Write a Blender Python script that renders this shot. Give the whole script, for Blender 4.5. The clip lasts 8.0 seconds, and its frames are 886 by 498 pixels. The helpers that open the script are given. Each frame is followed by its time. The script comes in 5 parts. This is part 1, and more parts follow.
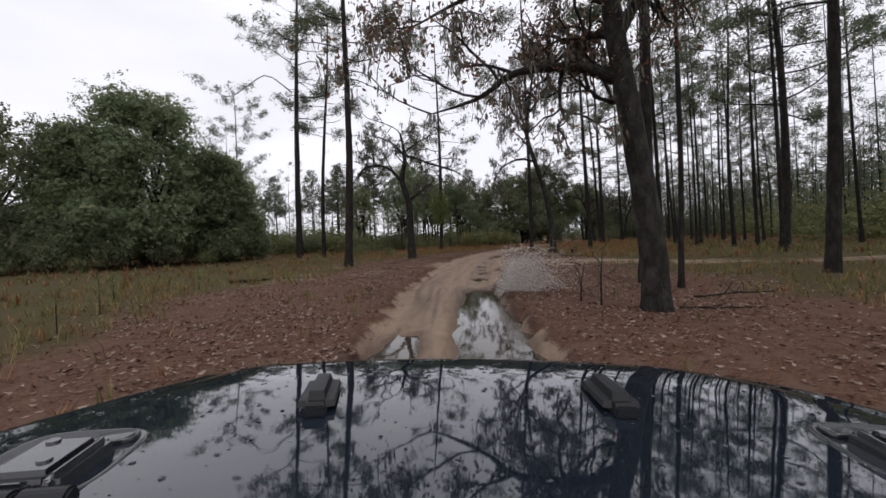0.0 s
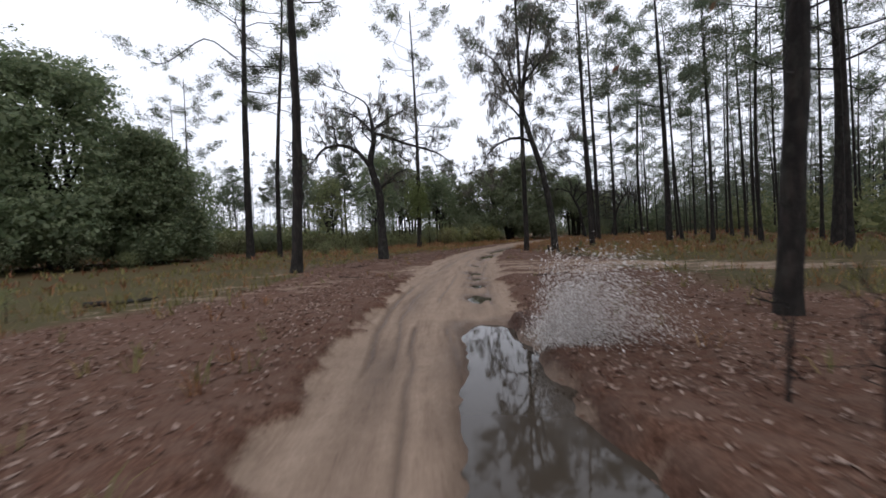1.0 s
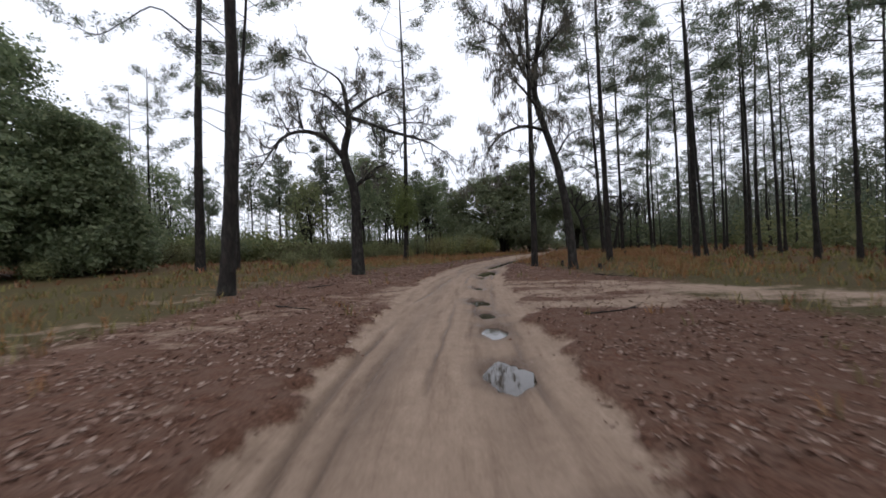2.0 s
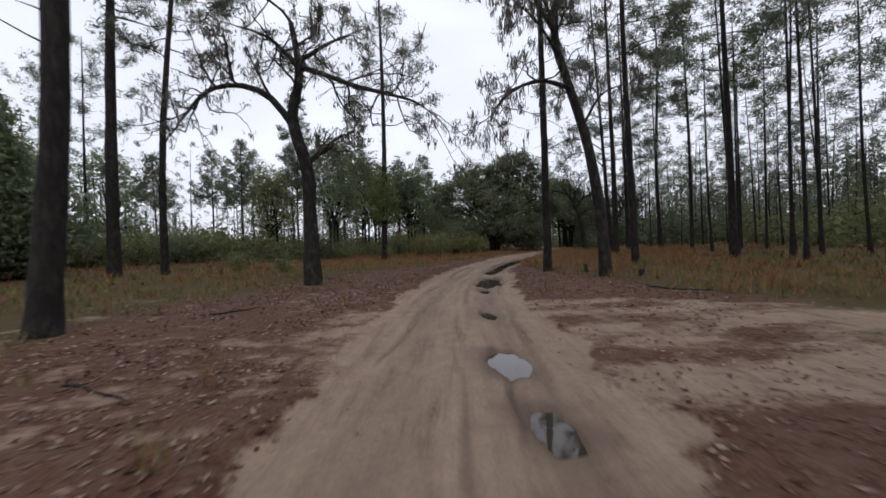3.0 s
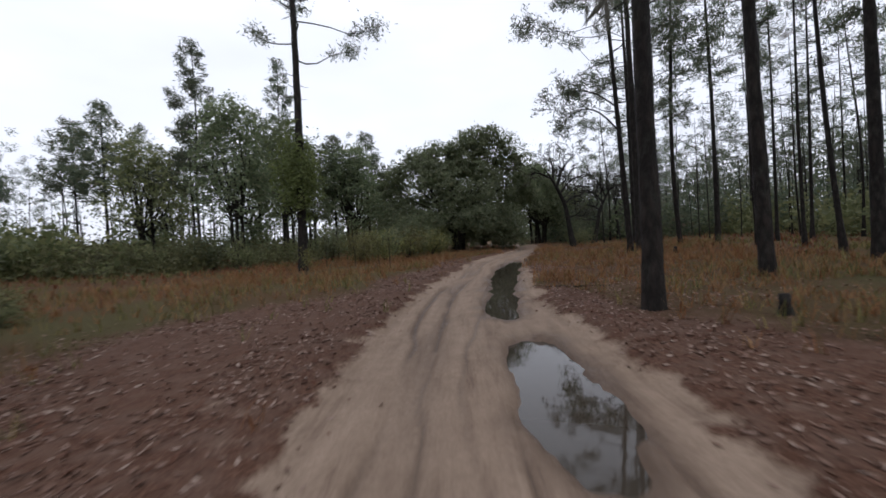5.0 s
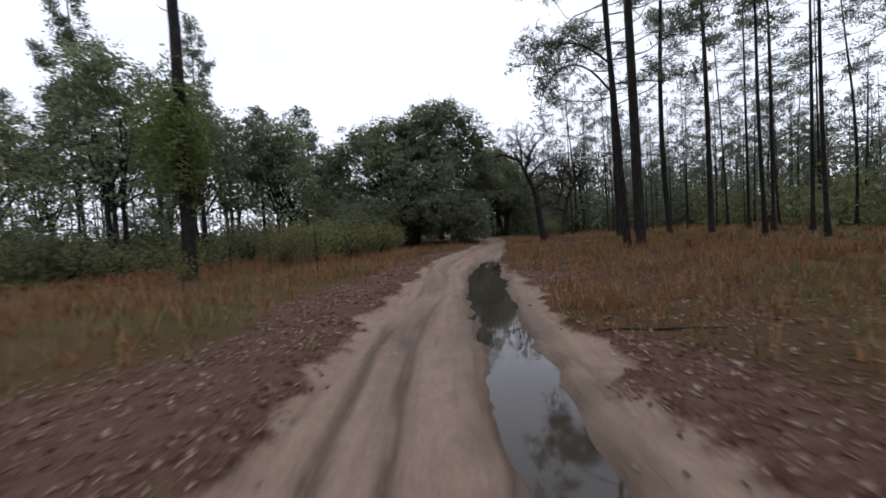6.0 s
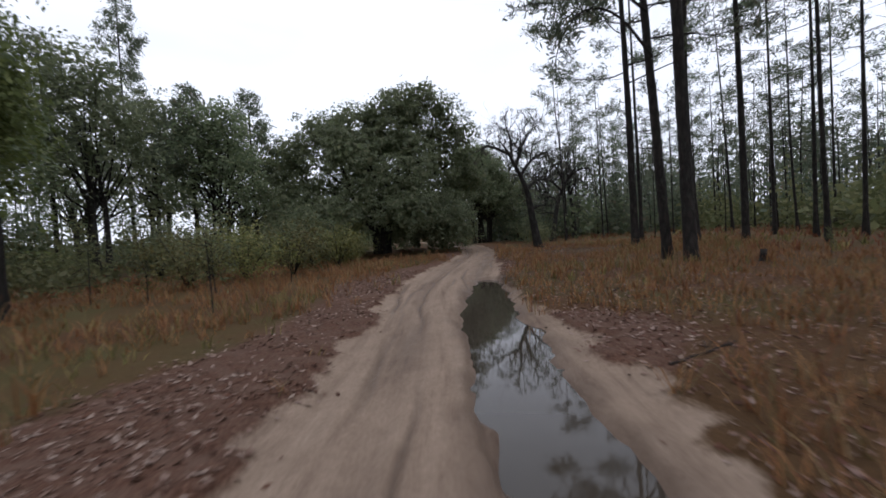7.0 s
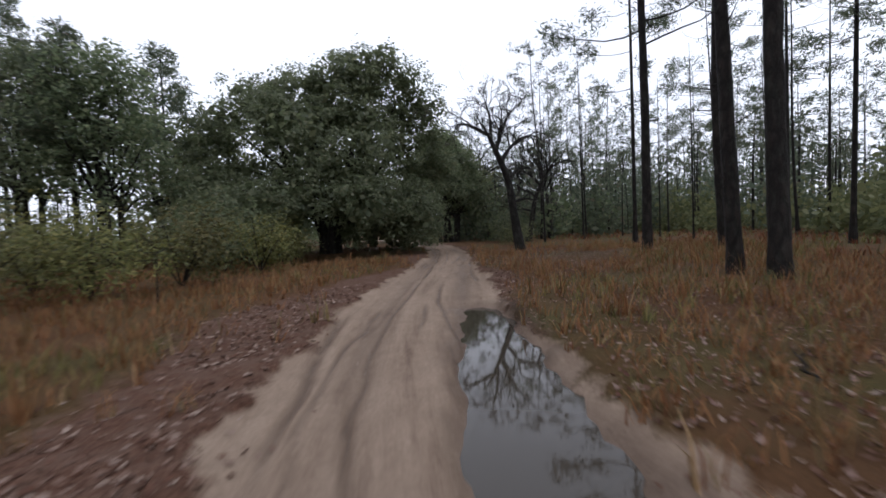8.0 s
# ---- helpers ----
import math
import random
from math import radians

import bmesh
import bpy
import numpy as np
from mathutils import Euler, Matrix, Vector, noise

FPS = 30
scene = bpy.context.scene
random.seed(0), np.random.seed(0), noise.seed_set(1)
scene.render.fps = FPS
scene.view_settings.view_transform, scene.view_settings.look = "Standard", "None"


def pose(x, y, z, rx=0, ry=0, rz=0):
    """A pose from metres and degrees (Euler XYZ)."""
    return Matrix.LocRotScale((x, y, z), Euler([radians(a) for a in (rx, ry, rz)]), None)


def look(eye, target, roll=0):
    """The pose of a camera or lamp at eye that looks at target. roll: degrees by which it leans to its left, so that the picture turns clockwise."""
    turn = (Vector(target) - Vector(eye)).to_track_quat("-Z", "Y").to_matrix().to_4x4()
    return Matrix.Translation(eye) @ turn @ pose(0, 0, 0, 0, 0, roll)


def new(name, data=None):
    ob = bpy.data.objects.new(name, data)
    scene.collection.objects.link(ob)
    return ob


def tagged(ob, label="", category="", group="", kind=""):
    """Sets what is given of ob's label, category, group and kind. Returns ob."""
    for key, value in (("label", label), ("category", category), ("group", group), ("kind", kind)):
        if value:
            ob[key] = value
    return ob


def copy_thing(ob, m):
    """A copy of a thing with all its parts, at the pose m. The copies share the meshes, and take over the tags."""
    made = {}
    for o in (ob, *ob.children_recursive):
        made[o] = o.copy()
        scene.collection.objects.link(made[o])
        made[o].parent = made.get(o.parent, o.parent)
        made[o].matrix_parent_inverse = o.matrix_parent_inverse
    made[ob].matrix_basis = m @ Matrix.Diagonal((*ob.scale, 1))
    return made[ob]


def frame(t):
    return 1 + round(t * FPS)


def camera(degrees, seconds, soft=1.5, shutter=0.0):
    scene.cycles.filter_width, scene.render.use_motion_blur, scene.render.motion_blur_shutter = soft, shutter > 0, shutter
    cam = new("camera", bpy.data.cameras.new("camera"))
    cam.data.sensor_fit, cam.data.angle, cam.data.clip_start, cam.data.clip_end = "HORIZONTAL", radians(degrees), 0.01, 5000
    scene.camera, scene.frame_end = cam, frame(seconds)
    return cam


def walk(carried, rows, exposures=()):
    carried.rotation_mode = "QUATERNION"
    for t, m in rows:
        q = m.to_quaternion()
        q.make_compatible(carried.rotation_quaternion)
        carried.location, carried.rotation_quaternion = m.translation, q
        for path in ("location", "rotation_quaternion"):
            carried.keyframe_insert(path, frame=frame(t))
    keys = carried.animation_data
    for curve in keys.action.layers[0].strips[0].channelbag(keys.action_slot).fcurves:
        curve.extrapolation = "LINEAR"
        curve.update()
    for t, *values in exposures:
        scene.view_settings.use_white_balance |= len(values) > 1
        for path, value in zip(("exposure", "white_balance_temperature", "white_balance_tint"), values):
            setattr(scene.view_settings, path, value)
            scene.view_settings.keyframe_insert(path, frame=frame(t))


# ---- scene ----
cam = camera(92.0, 8.0, soft=1.6, shutter=0.35)
PATH = [
    (0.0, -0.000, 0.000, 1.638, 88.46, 2.17, 0.00),
    (0.3, -0.050, 1.886, 1.607, 87.71, 1.89, -1.09),
    (0.5, -0.062, 3.153, 1.663, 87.33, 2.03, -1.59),
    (1.0, -0.011, 6.347, 1.644, 87.82, 2.37, -2.95),
    (1.5, 0.099, 9.168, 1.588, 89.53, 3.32, -3.87),
    (1.7, 0.150, 10.361, 1.541, 89.52, 2.40, -4.06),
    (2.1, 0.243, 12.870, 1.597, 89.15, 1.32, -4.52),
    (2.5, 0.356, 15.431, 1.605, 88.74, 1.03, -5.48),
    (2.8, 0.468, 17.315, 1.682, 88.70, 1.18, -6.31),
    (3.0, 0.559, 18.529, 1.621, 88.90, 1.41, -6.65),
    (3.5, 0.905, 21.668, 1.560, 88.79, 1.08, -7.98),
    (4.0, 1.305, 24.990, 1.523, 89.10, 1.29, -9.71),
    (4.2, 1.445, 26.217, 1.541, 89.00, 1.33, -10.13),
    (4.6, 1.748, 28.796, 1.599, 88.69, 1.89, -11.06),
    (5.0, 2.130, 31.399, 1.603, 88.40, 2.63, -13.16),
    (5.3, 2.501, 33.282, 1.650, 88.30, 2.96, -15.12),
    (5.5, 2.801, 34.475, 1.615, 88.33, 2.96, -16.16),
    (6.0, 3.814, 37.925, 1.614, 87.10, 3.10, -19.44),
    (6.5, 4.941, 41.120, 1.557, 89.22, 3.85, -22.22),
    (7.0, 5.981, 44.047, 1.597, 87.74, 3.26, -22.71),
    (7.5, 7.034, 46.863, 1.501, 86.81, 2.47, -24.42),
    (8.0, 8.278, 49.756, 1.557, 87.18, 2.07, -27.94),
]
# the car stands for a moment before it sets off
walk(cam, [(t, pose(*p)) for t, *p in [PATH[0], (0.04, *PATH[0][1:]), *PATH[1:]]],
     [(0.0, -0.19, 6350, 13), (1.0, 0.02, 6020, 12), (1.7, 0.03, 6020, 12), (3.0, -0.21, 6050, 12), (4.2, -0.28, 6100, 12), (5.5, 0.0, 5880, 12), (7.0, 0.0, 5860, 12), (8.0, 0.12, 5820, 12)])

# ---- light: a bright overcast sky and a very soft, weak sun behind the cloud ----
world = bpy.data.worlds.new("overcast_sky")
scene.world = world
world.use_nodes = True
wn, wl = world.node_tree.nodes, world.node_tree.links
wn.clear()
sky = wn.new("ShaderNodeTexSky")
sky.sky_type, sky.sun_disc = "NISHITA", False
sky.sun_elevation, sky.sun_rotation = radians(48), radians(200)
sky.dust_density, sky.air_density = 4.0, 1.0
dim = wn.new("ShaderNodeVectorMath")
dim.operation = "SCALE"
dim.inputs["Scale"].default_value = 0.10
coord = wn.new("ShaderNodeTexCoord")
squash = wn.new("ShaderNodeMapping")
squash.inputs["Scale"].default_value = (1.2, 1.2, 3.6)
cloud = wn.new("ShaderNodeTexNoise")
cloud.inputs["Scale"].default_value, cloud.inputs["Detail"].default_value = 1.6, 5.0
tone = wn.new("ShaderNodeValToRGB")
tone.color_ramp.elements[0].position, tone.color_ramp.elements[0].color = 0.30, (0.93, 0.93, 0.965, 1)
tone.color_ramp.elements[1].position, tone.color_ramp.elements[1].color = 0.62, (1.10, 1.10, 1.13, 1)
veil = wn.new("ShaderNodeMix")
veil.data_type = "RGBA"
veil.inputs["Factor"].default_value = 0.93
back = wn.new("ShaderNodeBackground")
back.inputs["Strength"].default_value = 1.12
out = wn.new("ShaderNodeOutputWorld")
wl.new(sky.outputs["Color"], dim.inputs[0])
wl.new(coord.outputs["Generated"], squash.inputs["Vector"])
wl.new(squash.outputs["Vector"], cloud.inputs["Vector"])
wl.new(cloud.outputs["Fac"], tone.inputs["Fac"])
wl.new(dim.outputs["Vector"], veil.inputs["A"])
wl.new(tone.outputs["Color"], veil.inputs["B"])
wl.new(veil.outputs["Result"], back.inputs["Color"])
wl.new(back.outputs["Background"], out.inputs["Surface"])

sun = new("sun", bpy.data.lights.new("sun", "SUN"))
sun.data.energy, sun.data.angle, sun.data.color = 0.85, radians(30), (1.0, 0.96, 0.9)
sun.matrix_world = look((0, 0, 60), (-12, 33, 0))


# ---- materials ----
def material(name, rough=0.8, spec=0.3):
    m = bpy.data.materials.new(name)
    m.use_nodes = True
    b = m.node_tree.nodes["Principled BSDF"]
    b.inputs["Roughness"].default_value = rough
    b.inputs["Specular IOR Level"].default_value = spec
    return m, m.node_tree.nodes, m.node_tree.links, b


def texcoord(n, l, scale, source="Object"):
    c, mp = n.new("ShaderNodeTexCoord"), n.new("ShaderNodeMapping")
    mp.inputs["Scale"].default_value = scale
    l.new(c.outputs[source], mp.inputs["Vector"])
    return mp.outputs["Vector"]


def noise_node(n, l, vec, scale, detail=6.0, rough=0.6):
    t = n.new("ShaderNodeTexNoise")
    t.inputs["Scale"].default_value, t.inputs["Detail"].default_value, t.inputs["Roughness"].default_value = scale, detail, rough
    if vec is not None:
        l.new(vec, t.inputs["Vector"])
    return t.outputs["Fac"]


def ramp(n, l, fac, stops):
    r = n.new("ShaderNodeValToRGB")
    e = r.color_ramp.elements
    while len(e) < len(stops):
        e.new(0.5)
    for el, (p, c) in zip(e, stops):
        el.position, el.color = p, (*c, 1)
    l.new(fac, r.inputs["Fac"])
    return r.outputs["Color"]


def mix(n, l, fac, a, b, mode="MIX"):
    m = n.new("ShaderNodeMix")
    m.data_type, m.blend_type = "RGBA", mode
    for sock, v in (("Factor", fac), ("A", a), ("B", b)):
        if hasattr(v, "is_linked"):
            l.new(v, m.inputs[sock])
        elif sock == "Factor":
            m.inputs[sock].default_value = v
        else:
            m.inputs[sock].default_value = (*v, 1)
    return m.outputs["Result"]


def maths(n, l, op, a, b=0.0, clamp=False):
    m = n.new("ShaderNodeMath")
    m.operation, m.use_clamp = op, clamp
    for i, v in enumerate((a, b)):
        if hasattr(v, "is_linked"):
            l.new(v, m.inputs[i])
        else:
            m.inputs[i].default_value = v
    return m.outputs[0]


def bump(n, l, b, height, strength, distance):
    t = n.new("ShaderNodeBump")
    t.inputs["Strength"].default_value, t.inputs["Distance"].default_value = strength, distance
    l.new(height, t.inputs["Height"])
    l.new(t.outputs["Normal"], b.inputs["Normal"])


def attribute(n, name):
    a = n.new("ShaderNodeAttribute")
    a.attribute_name = name
    return a.outputs["Fac"]


def bark_material(name, dark, light, plate, moss=0.0):
    m, n, l, b = material(name, 0.85, 0.25)
    v = texcoord(n, l, plate)
    warp = n.new("ShaderNodeTexVoronoi")
    warp.feature = "DISTANCE_TO_EDGE"
    warp.inputs["Scale"].default_value = 1.0
    jit = n.new("ShaderNodeTexNoise")
    jit.inputs["Scale"].default_value = 1.3
    l.new(v, jit.inputs["Vector"])
    mixv = n.new("ShaderNodeMix")
    mixv.data_type = "VECTOR"
    mixv.inputs["Factor"].default_value = 0.62
    l.new(v, mixv.inputs["A"])
    l.new(jit.outputs["Color"], mixv.inputs["B"])
    l.new(mixv.outputs["Result"], warp.inputs["Vector"])
    grain = noise_node(n, l, texcoord(n, l, (9, 9, 3)), 3.0, 8)
    cracks = maths(n, l, "MULTIPLY", maths(n, l, "MULTIPLY", warp.outputs["Distance"], 3.2, True), maths(n, l, "ADD", noise_node(n, l, v, 0.6, 3), 0.25))
    h = maths(n, l, "ADD", cracks, maths(n, l, "MULTIPLY", grain, 0.6))
    col = ramp(n, l, maths(n, l, "MULTIPLY", h, 0.62), [(0.12, dark), (0.55, tuple((p + q) / 2 for p, q in zip(dark, light))), (0.95, light)])
    big = noise_node(n, l, texcoord(n, l, (1, 1, 0.6)), 1.2, 4)
    col = mix(n, l, ramp(n, l, big, [(0.35, (0, 0, 0)), (0.7, (0.55, 0.55, 0.55))]), col, tuple(c * 0.55 for c in dark))
    if moss:
        green = noise_node(n, l, texcoord(n, l, (2, 2, 1.2)), 2.0, 7)
        col = mix(n, l, ramp(n, l, green, [(0.5, (0, 0, 0)), (0.72, (moss, moss, moss))]), col, (0.085, 0.092, 0.072))
    l.new(col, b.inputs["Base Color"])
    bump(n, l, b, h, 0.9, 0.03)
    return m


def leaf_material(name, stops, through_light=0.3, rough=0.6, vary=0.25, spec=0.3):
    """Leaves: colour by the single leaf and by the plant, and some light passing through."""
    m, n, l, b = material(name, rough, spec)
    g, o = n.new("ShaderNodeNewGeometry"), n.new("ShaderNodeObjectInfo")
    col = ramp(n, l, g.outputs["Random Per Island"], stops)
    hue = n.new("ShaderNodeHueSaturation")
    l.new(col, hue.inputs["Color"])
    l.new(maths(n, l, "ADD", maths(n, l, "MULTIPLY", o.outputs["Random"], vary * 2), 1 - vary), hue.inputs["Value"])
    l.new(maths(n, l, "ADD", maths(n, l, "MULTIPLY", o.outputs["Random"], 0.03), 0.485), hue.inputs["Hue"])
    fine = noise_node(n, l, texcoord(n, l, (1, 1, 1)), 14.0, 3)
    col = mix(n, l, 0.35, hue.outputs["Color"], ramp(n, l, fine, [(0.3, (0.45, 0.45, 0.45)), (0.7, (1, 1, 1))]), "MULTIPLY")
    l.new(col, b.inputs["Base Color"])
    t, ad = n.new("ShaderNodeBsdfTranslucent"), n.new("ShaderNodeMixShader")
    l.new(col, t.inputs["Color"])
    ad.inputs[0].default_value = through_light
    l.new(b.outputs[0], ad.inputs[1])
    l.new(t.outputs[0], ad.inputs[2])
    l.new(ad.outputs[0], n["Material Output"].inputs["Surface"])
    return m


PINE_BARK = bark_material("pine_bark", (0.008, 0.0065, 0.0055), (0.040, 0.030, 0.025), (13, 13, 4.0), 0.22)
OAK_BARK = bark_material("oak_bark", (0.009, 0.0075, 0.0065), (0.044, 0.036, 0.031), (13, 13, 5), 0.4)
NEEDLES = leaf_material("pine_needles", [(0.0, (0.074, 0.096, 0.058)), (0.55, (0.118, 0.142, 0.088)), (0.9, (0.168, 0.180, 0.115)), (1.0, (0.20, 0.165, 0.11))], 0.5)
LIVE_OAK = leaf_material("live_oak_leaves", [(0.0, (0.104, 0.130, 0.066)), (0.6, (0.168, 0.197, 0.102)), (1.0, (0.244, 0.258, 0.146))], 0.62, 0.5, 0.25, 0.4)
DRY_OAK = leaf_material("dry_oak_leaves", [(0.0, (0.16, 0.07, 0.035)), (0.4, (0.22, 0.12, 0.06)), (0.7, (0.10, 0.09, 0.05)), (1.0, (0.30, 0.17, 0.08))], 0.4)
MOSS = leaf_material("spanish_moss", [(0.0, (0.085, 0.082, 0.065)), (0.6, (0.13, 0.125, 0.10)), (1.0, (0.19, 0.18, 0.15))], 0.3, 0.9, 0.12, 0.1)
SHRUB = leaf_material("shrub_leaves", [(0.0, (0.094, 0.106, 0.046)), (0.5, (0.155, 0.165, 0.072)), (1.0, (0.225, 0.220, 0.100))], 0.5)
YELLOW_SHRUB = leaf_material("yellow_green_leaves", [(0.0, (0.10, 0.105, 0.034)), (0.6, (0.16, 0.155, 0.050)), (1.0, (0.23, 0.20, 0.07))], 0.4)
VINE = leaf_material("vine_leaves", [(0.0, (0.09, 0.125, 0.034)), (0.6, (0.15, 0.195, 0.055)), (1.0, (0.23, 0.27, 0.09))], 0.5)
GRASS = leaf_material("dry_grass", [(0.0, (0.135, 0.052, 0.024)), (0.35, (0.225, 0.096, 0.039)), (0.65, (0.300, 0.150, 0.062)), (0.88, (0.095, 0.086, 0.034)), (1.0, (0.33, 0.21, 0.11))], 0.3, 0.7)
GREEN_GRASS = leaf_material("olive_grass", [(0.0, (0.08, 0.085, 0.028)), (0.5, (0.15, 0.14, 0.045)), (1.0, (0.26, 0.20, 0.07))], 0.3, 0.7)
LITTER = leaf_material("fallen_leaves", [(0.0, (0.062, 0.029, 0.018)), (0.25, (0.118, 0.056, 0.034)), (0.5, (0.168, 0.104, 0.075)), (0.8, (0.240, 0.166, 0.130)), (1.0, (0.340, 0.262, 0.212))], 0.1, 0.7, 0.0, 0.15)


def ground_material():
    m, n, l, b = material("forest_ground", 0.95, 0.12)
    pos = n.new("ShaderNodeNewGeometry").outputs["Position"]
    fine = noise_node(n, l, pos, 26.0, 8, 0.65)
    mid = noise_node(n, l, pos, 3.2, 6)
    big = noise_node(n, l, pos, 0.45, 4)
    sand = mix(n, l, mid, (0.205, 0.150, 0.112), (0.335, 0.258, 0.198))
    sand = mix(n, l, 0.5, sand, ramp(n, l, fine, [(0.32, (0.55, 0.5, 0.46)), (0.68, (1.1, 1.1, 1.1))]), "MULTIPLY")
    lane = n.new("ShaderNodeCombineXYZ")
    l.new(maths(n, l, "MULTIPLY", attribute(n, "lane"), 3.6), lane.inputs[0])
    l.new(maths(n, l, "MULTIPLY", attribute(n, "along"), 0.32), lane.inputs[1])
    streak = noise_node(n, l, lane.outputs[0], 1.0, 5, 0.7)
    sand = mix(n, l, 1.0, sand, ramp(n, l, streak, [(0.30, (0.62, 0.58, 0.57)), (0.46, (0.92, 0.90, 0.88)), (0.70, (1.10, 1.10, 1.09))]), "MULTIPLY")
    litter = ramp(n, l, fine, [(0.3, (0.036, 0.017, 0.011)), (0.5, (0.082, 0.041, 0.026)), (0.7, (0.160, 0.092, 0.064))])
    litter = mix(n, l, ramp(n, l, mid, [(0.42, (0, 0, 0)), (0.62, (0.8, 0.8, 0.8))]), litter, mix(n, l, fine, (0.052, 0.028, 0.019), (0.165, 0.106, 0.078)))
    turf = mix(n, l, big, (0.064, 0.034, 0.017), (0.112, 0.058, 0.027))
    patch = noise_node(n, l, pos, 0.16, 5, 0.6)
    turf = mix(n, l, ramp(n, l, patch, [(0.46, (0, 0, 0)), (0.62, (0.85, 0.85, 0.85))]), turf, (0.070, 0.062, 0.022))
    early = ramp(n, l, maths(n, l, "MULTIPLY", attribute(n, "along"), 0.02), [(0.60, (0.8, 0.8, 0.8)), (1.0, (0, 0, 0))])
    turf = mix(n, l, early, turf, (0.066, 0.058, 0.026))
    turf = mix(n, l, 0.6, turf, ramp(n, l, fine, [(0.3, (0.35, 0.35, 0.33)), (0.7, (1.15, 1.1, 1.0))]), "MULTIPLY")
    edge = maths(n, l, "MULTIPLY", maths(n, l, "SUBTRACT", maths(n, l, "ADD", maths(n, l, "MULTIPLY", mid, 0.6), maths(n, l, "MULTIPLY", fine, 0.4)), 0.5), 1.3)
    hard = lambda a: maths(n, l, "MULTIPLY", maths(n, l, "SUBTRACT", maths(n, l, "ADD", a, edge), 0.34), 2.8, True)
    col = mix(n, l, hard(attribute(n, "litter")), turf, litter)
    col = mix(n, l, hard(attribute(n, "sand")), col, sand)
    wet = attribute(n, "wet")
    col = mix(n, l, wet, col, mix(n, l, 1.0, col, (0.42, 0.38, 0.36), "MULTIPLY"))
    l.new(col, b.inputs["Base Color"])
    l.new(maths(n, l, "SUBTRACT", 0.95, maths(n, l, "MULTIPLY", wet, 0.62)), b.inputs["Roughness"])
    bump(n, l, b, maths(n, l, "ADD", fine, maths(n, l, "MULTIPLY", mid, 1.4)), 0.55, 0.03)
    return m


def water_material():
    m, n, l, b = material("muddy_water", 0.03, 0.5)
    b.inputs["Base Color"].default_value = (0.045, 0.036, 0.027, 1)
    b.inputs["IOR"].default_value = 1.33
    pos = n.new("ShaderNodeNewGeometry").outputs["Position"]
    bump(n, l, b, noise_node(n, l, pos, 3.0, 3), 0.06, 0.02)
    return m


GROUND, WATER = ground_material(), water_material()

# ---- numbers of the ground ----
GRID = np.random.default_rng(7).random((257, 257))
GRID[256, :], GRID[:, 256] = GRID[0, :], GRID[:, 0]


def vnoise(x, y, size):
    """Smooth noise from 0 to 1, with lumps of that size in metres."""
    x, y = np.asarray(x, float) / size, np.asarray(y, float) / size
    i, j = np.floor(x).astype(int), np.floor(y).astype(int)
    u, v = x - i, y - j
    u, v = u * u * (3 - 2 * u), v * v * (3 - 2 * v)
    i, j = i % 256, j % 256
    return (GRID[i, j] * (1 - u) + GRID[i + 1, j] * u) * (1 - v) + (GRID[i, j + 1] * (1 - u) + GRID[i + 1, j + 1] * u) * v


def step(a, b, x):
    t = np.clip((x - a) / (b - a), 0, 1)
    return t * t * (3 - 2 * t)


ROAD_Y = np.array([-60, -5, 6, 10, 16, 20, 26, 30, 34, 42, 46, 50, 55, 58, 64, 72, 79, 90, 110, 160, 400])
ROAD_X = np.array([0.0, 0.0, 0.1, 0.12, 0.35, 0.9, 1.75, 2.25, 3.1, 5.35, 6.9, 8.75, 10.6, 12.1, 15.7, 20.5, 23.8, 27.5, 31, 36, 50])
ROAD_W = np.array([1.5, 1.45, 1.4, 1.4, 1.55, 1.7, 1.85, 1.85, 1.85, 1.85, 1.9, 1.8, 1.75, 1.7, 1.5, 1.3, 1.3, 1.3, 1.3, 1.3, 1.3])
_yy = np.arange(-60, 400, 0.5)
_k = np.exp(-0.5 * (np.arange(-8, 9) / 3.0) ** 2)
_k /= _k.sum()
_xx = np.convolve(np.pad(np.interp(_yy, ROAD_Y, ROAD_X), 8, mode="edge"), _k, "valid")


def road_x(y):
    return np.interp(y, _yy, _xx)


def across(x, y):
    """Distance to the right of the road's middle."""
    slope = (road_x(np.asarray(y) + 0.5) - road_x(np.asarray(y) - 0.5))
    return (x - road_x(y)) / np.sqrt(1 + slope ** 2)


def near_line(x, y, line):
    """Distance to a polyline, and how far along it, from 0 to 1."""
    best, along = np.full(np.shape(x), 1e9), np.zeros(np.shape(x))
    for k, ((ax, ay), (bx, by)) in enumerate(zip(line[:-1], line[1:])):
        dx, dy = bx - ax, by - ay
        t = np.clip(((x - ax) * dx + (y - ay) * dy) / (dx * dx + dy * dy), 0, 1)
        d = np.hypot(x - ax - t * dx, y - ay - t * dy)
        along = np.where(d < best, (k + t) / (len(line) - 1), along)
        best = np.minimum(best, d)
    return best, along


SIDE_TRACK = [(2.2, 26.5), (5.2, 26.3), (8.6, 25.0), (12.8, 22.2), (20, 19.4), (45, 16.8)]
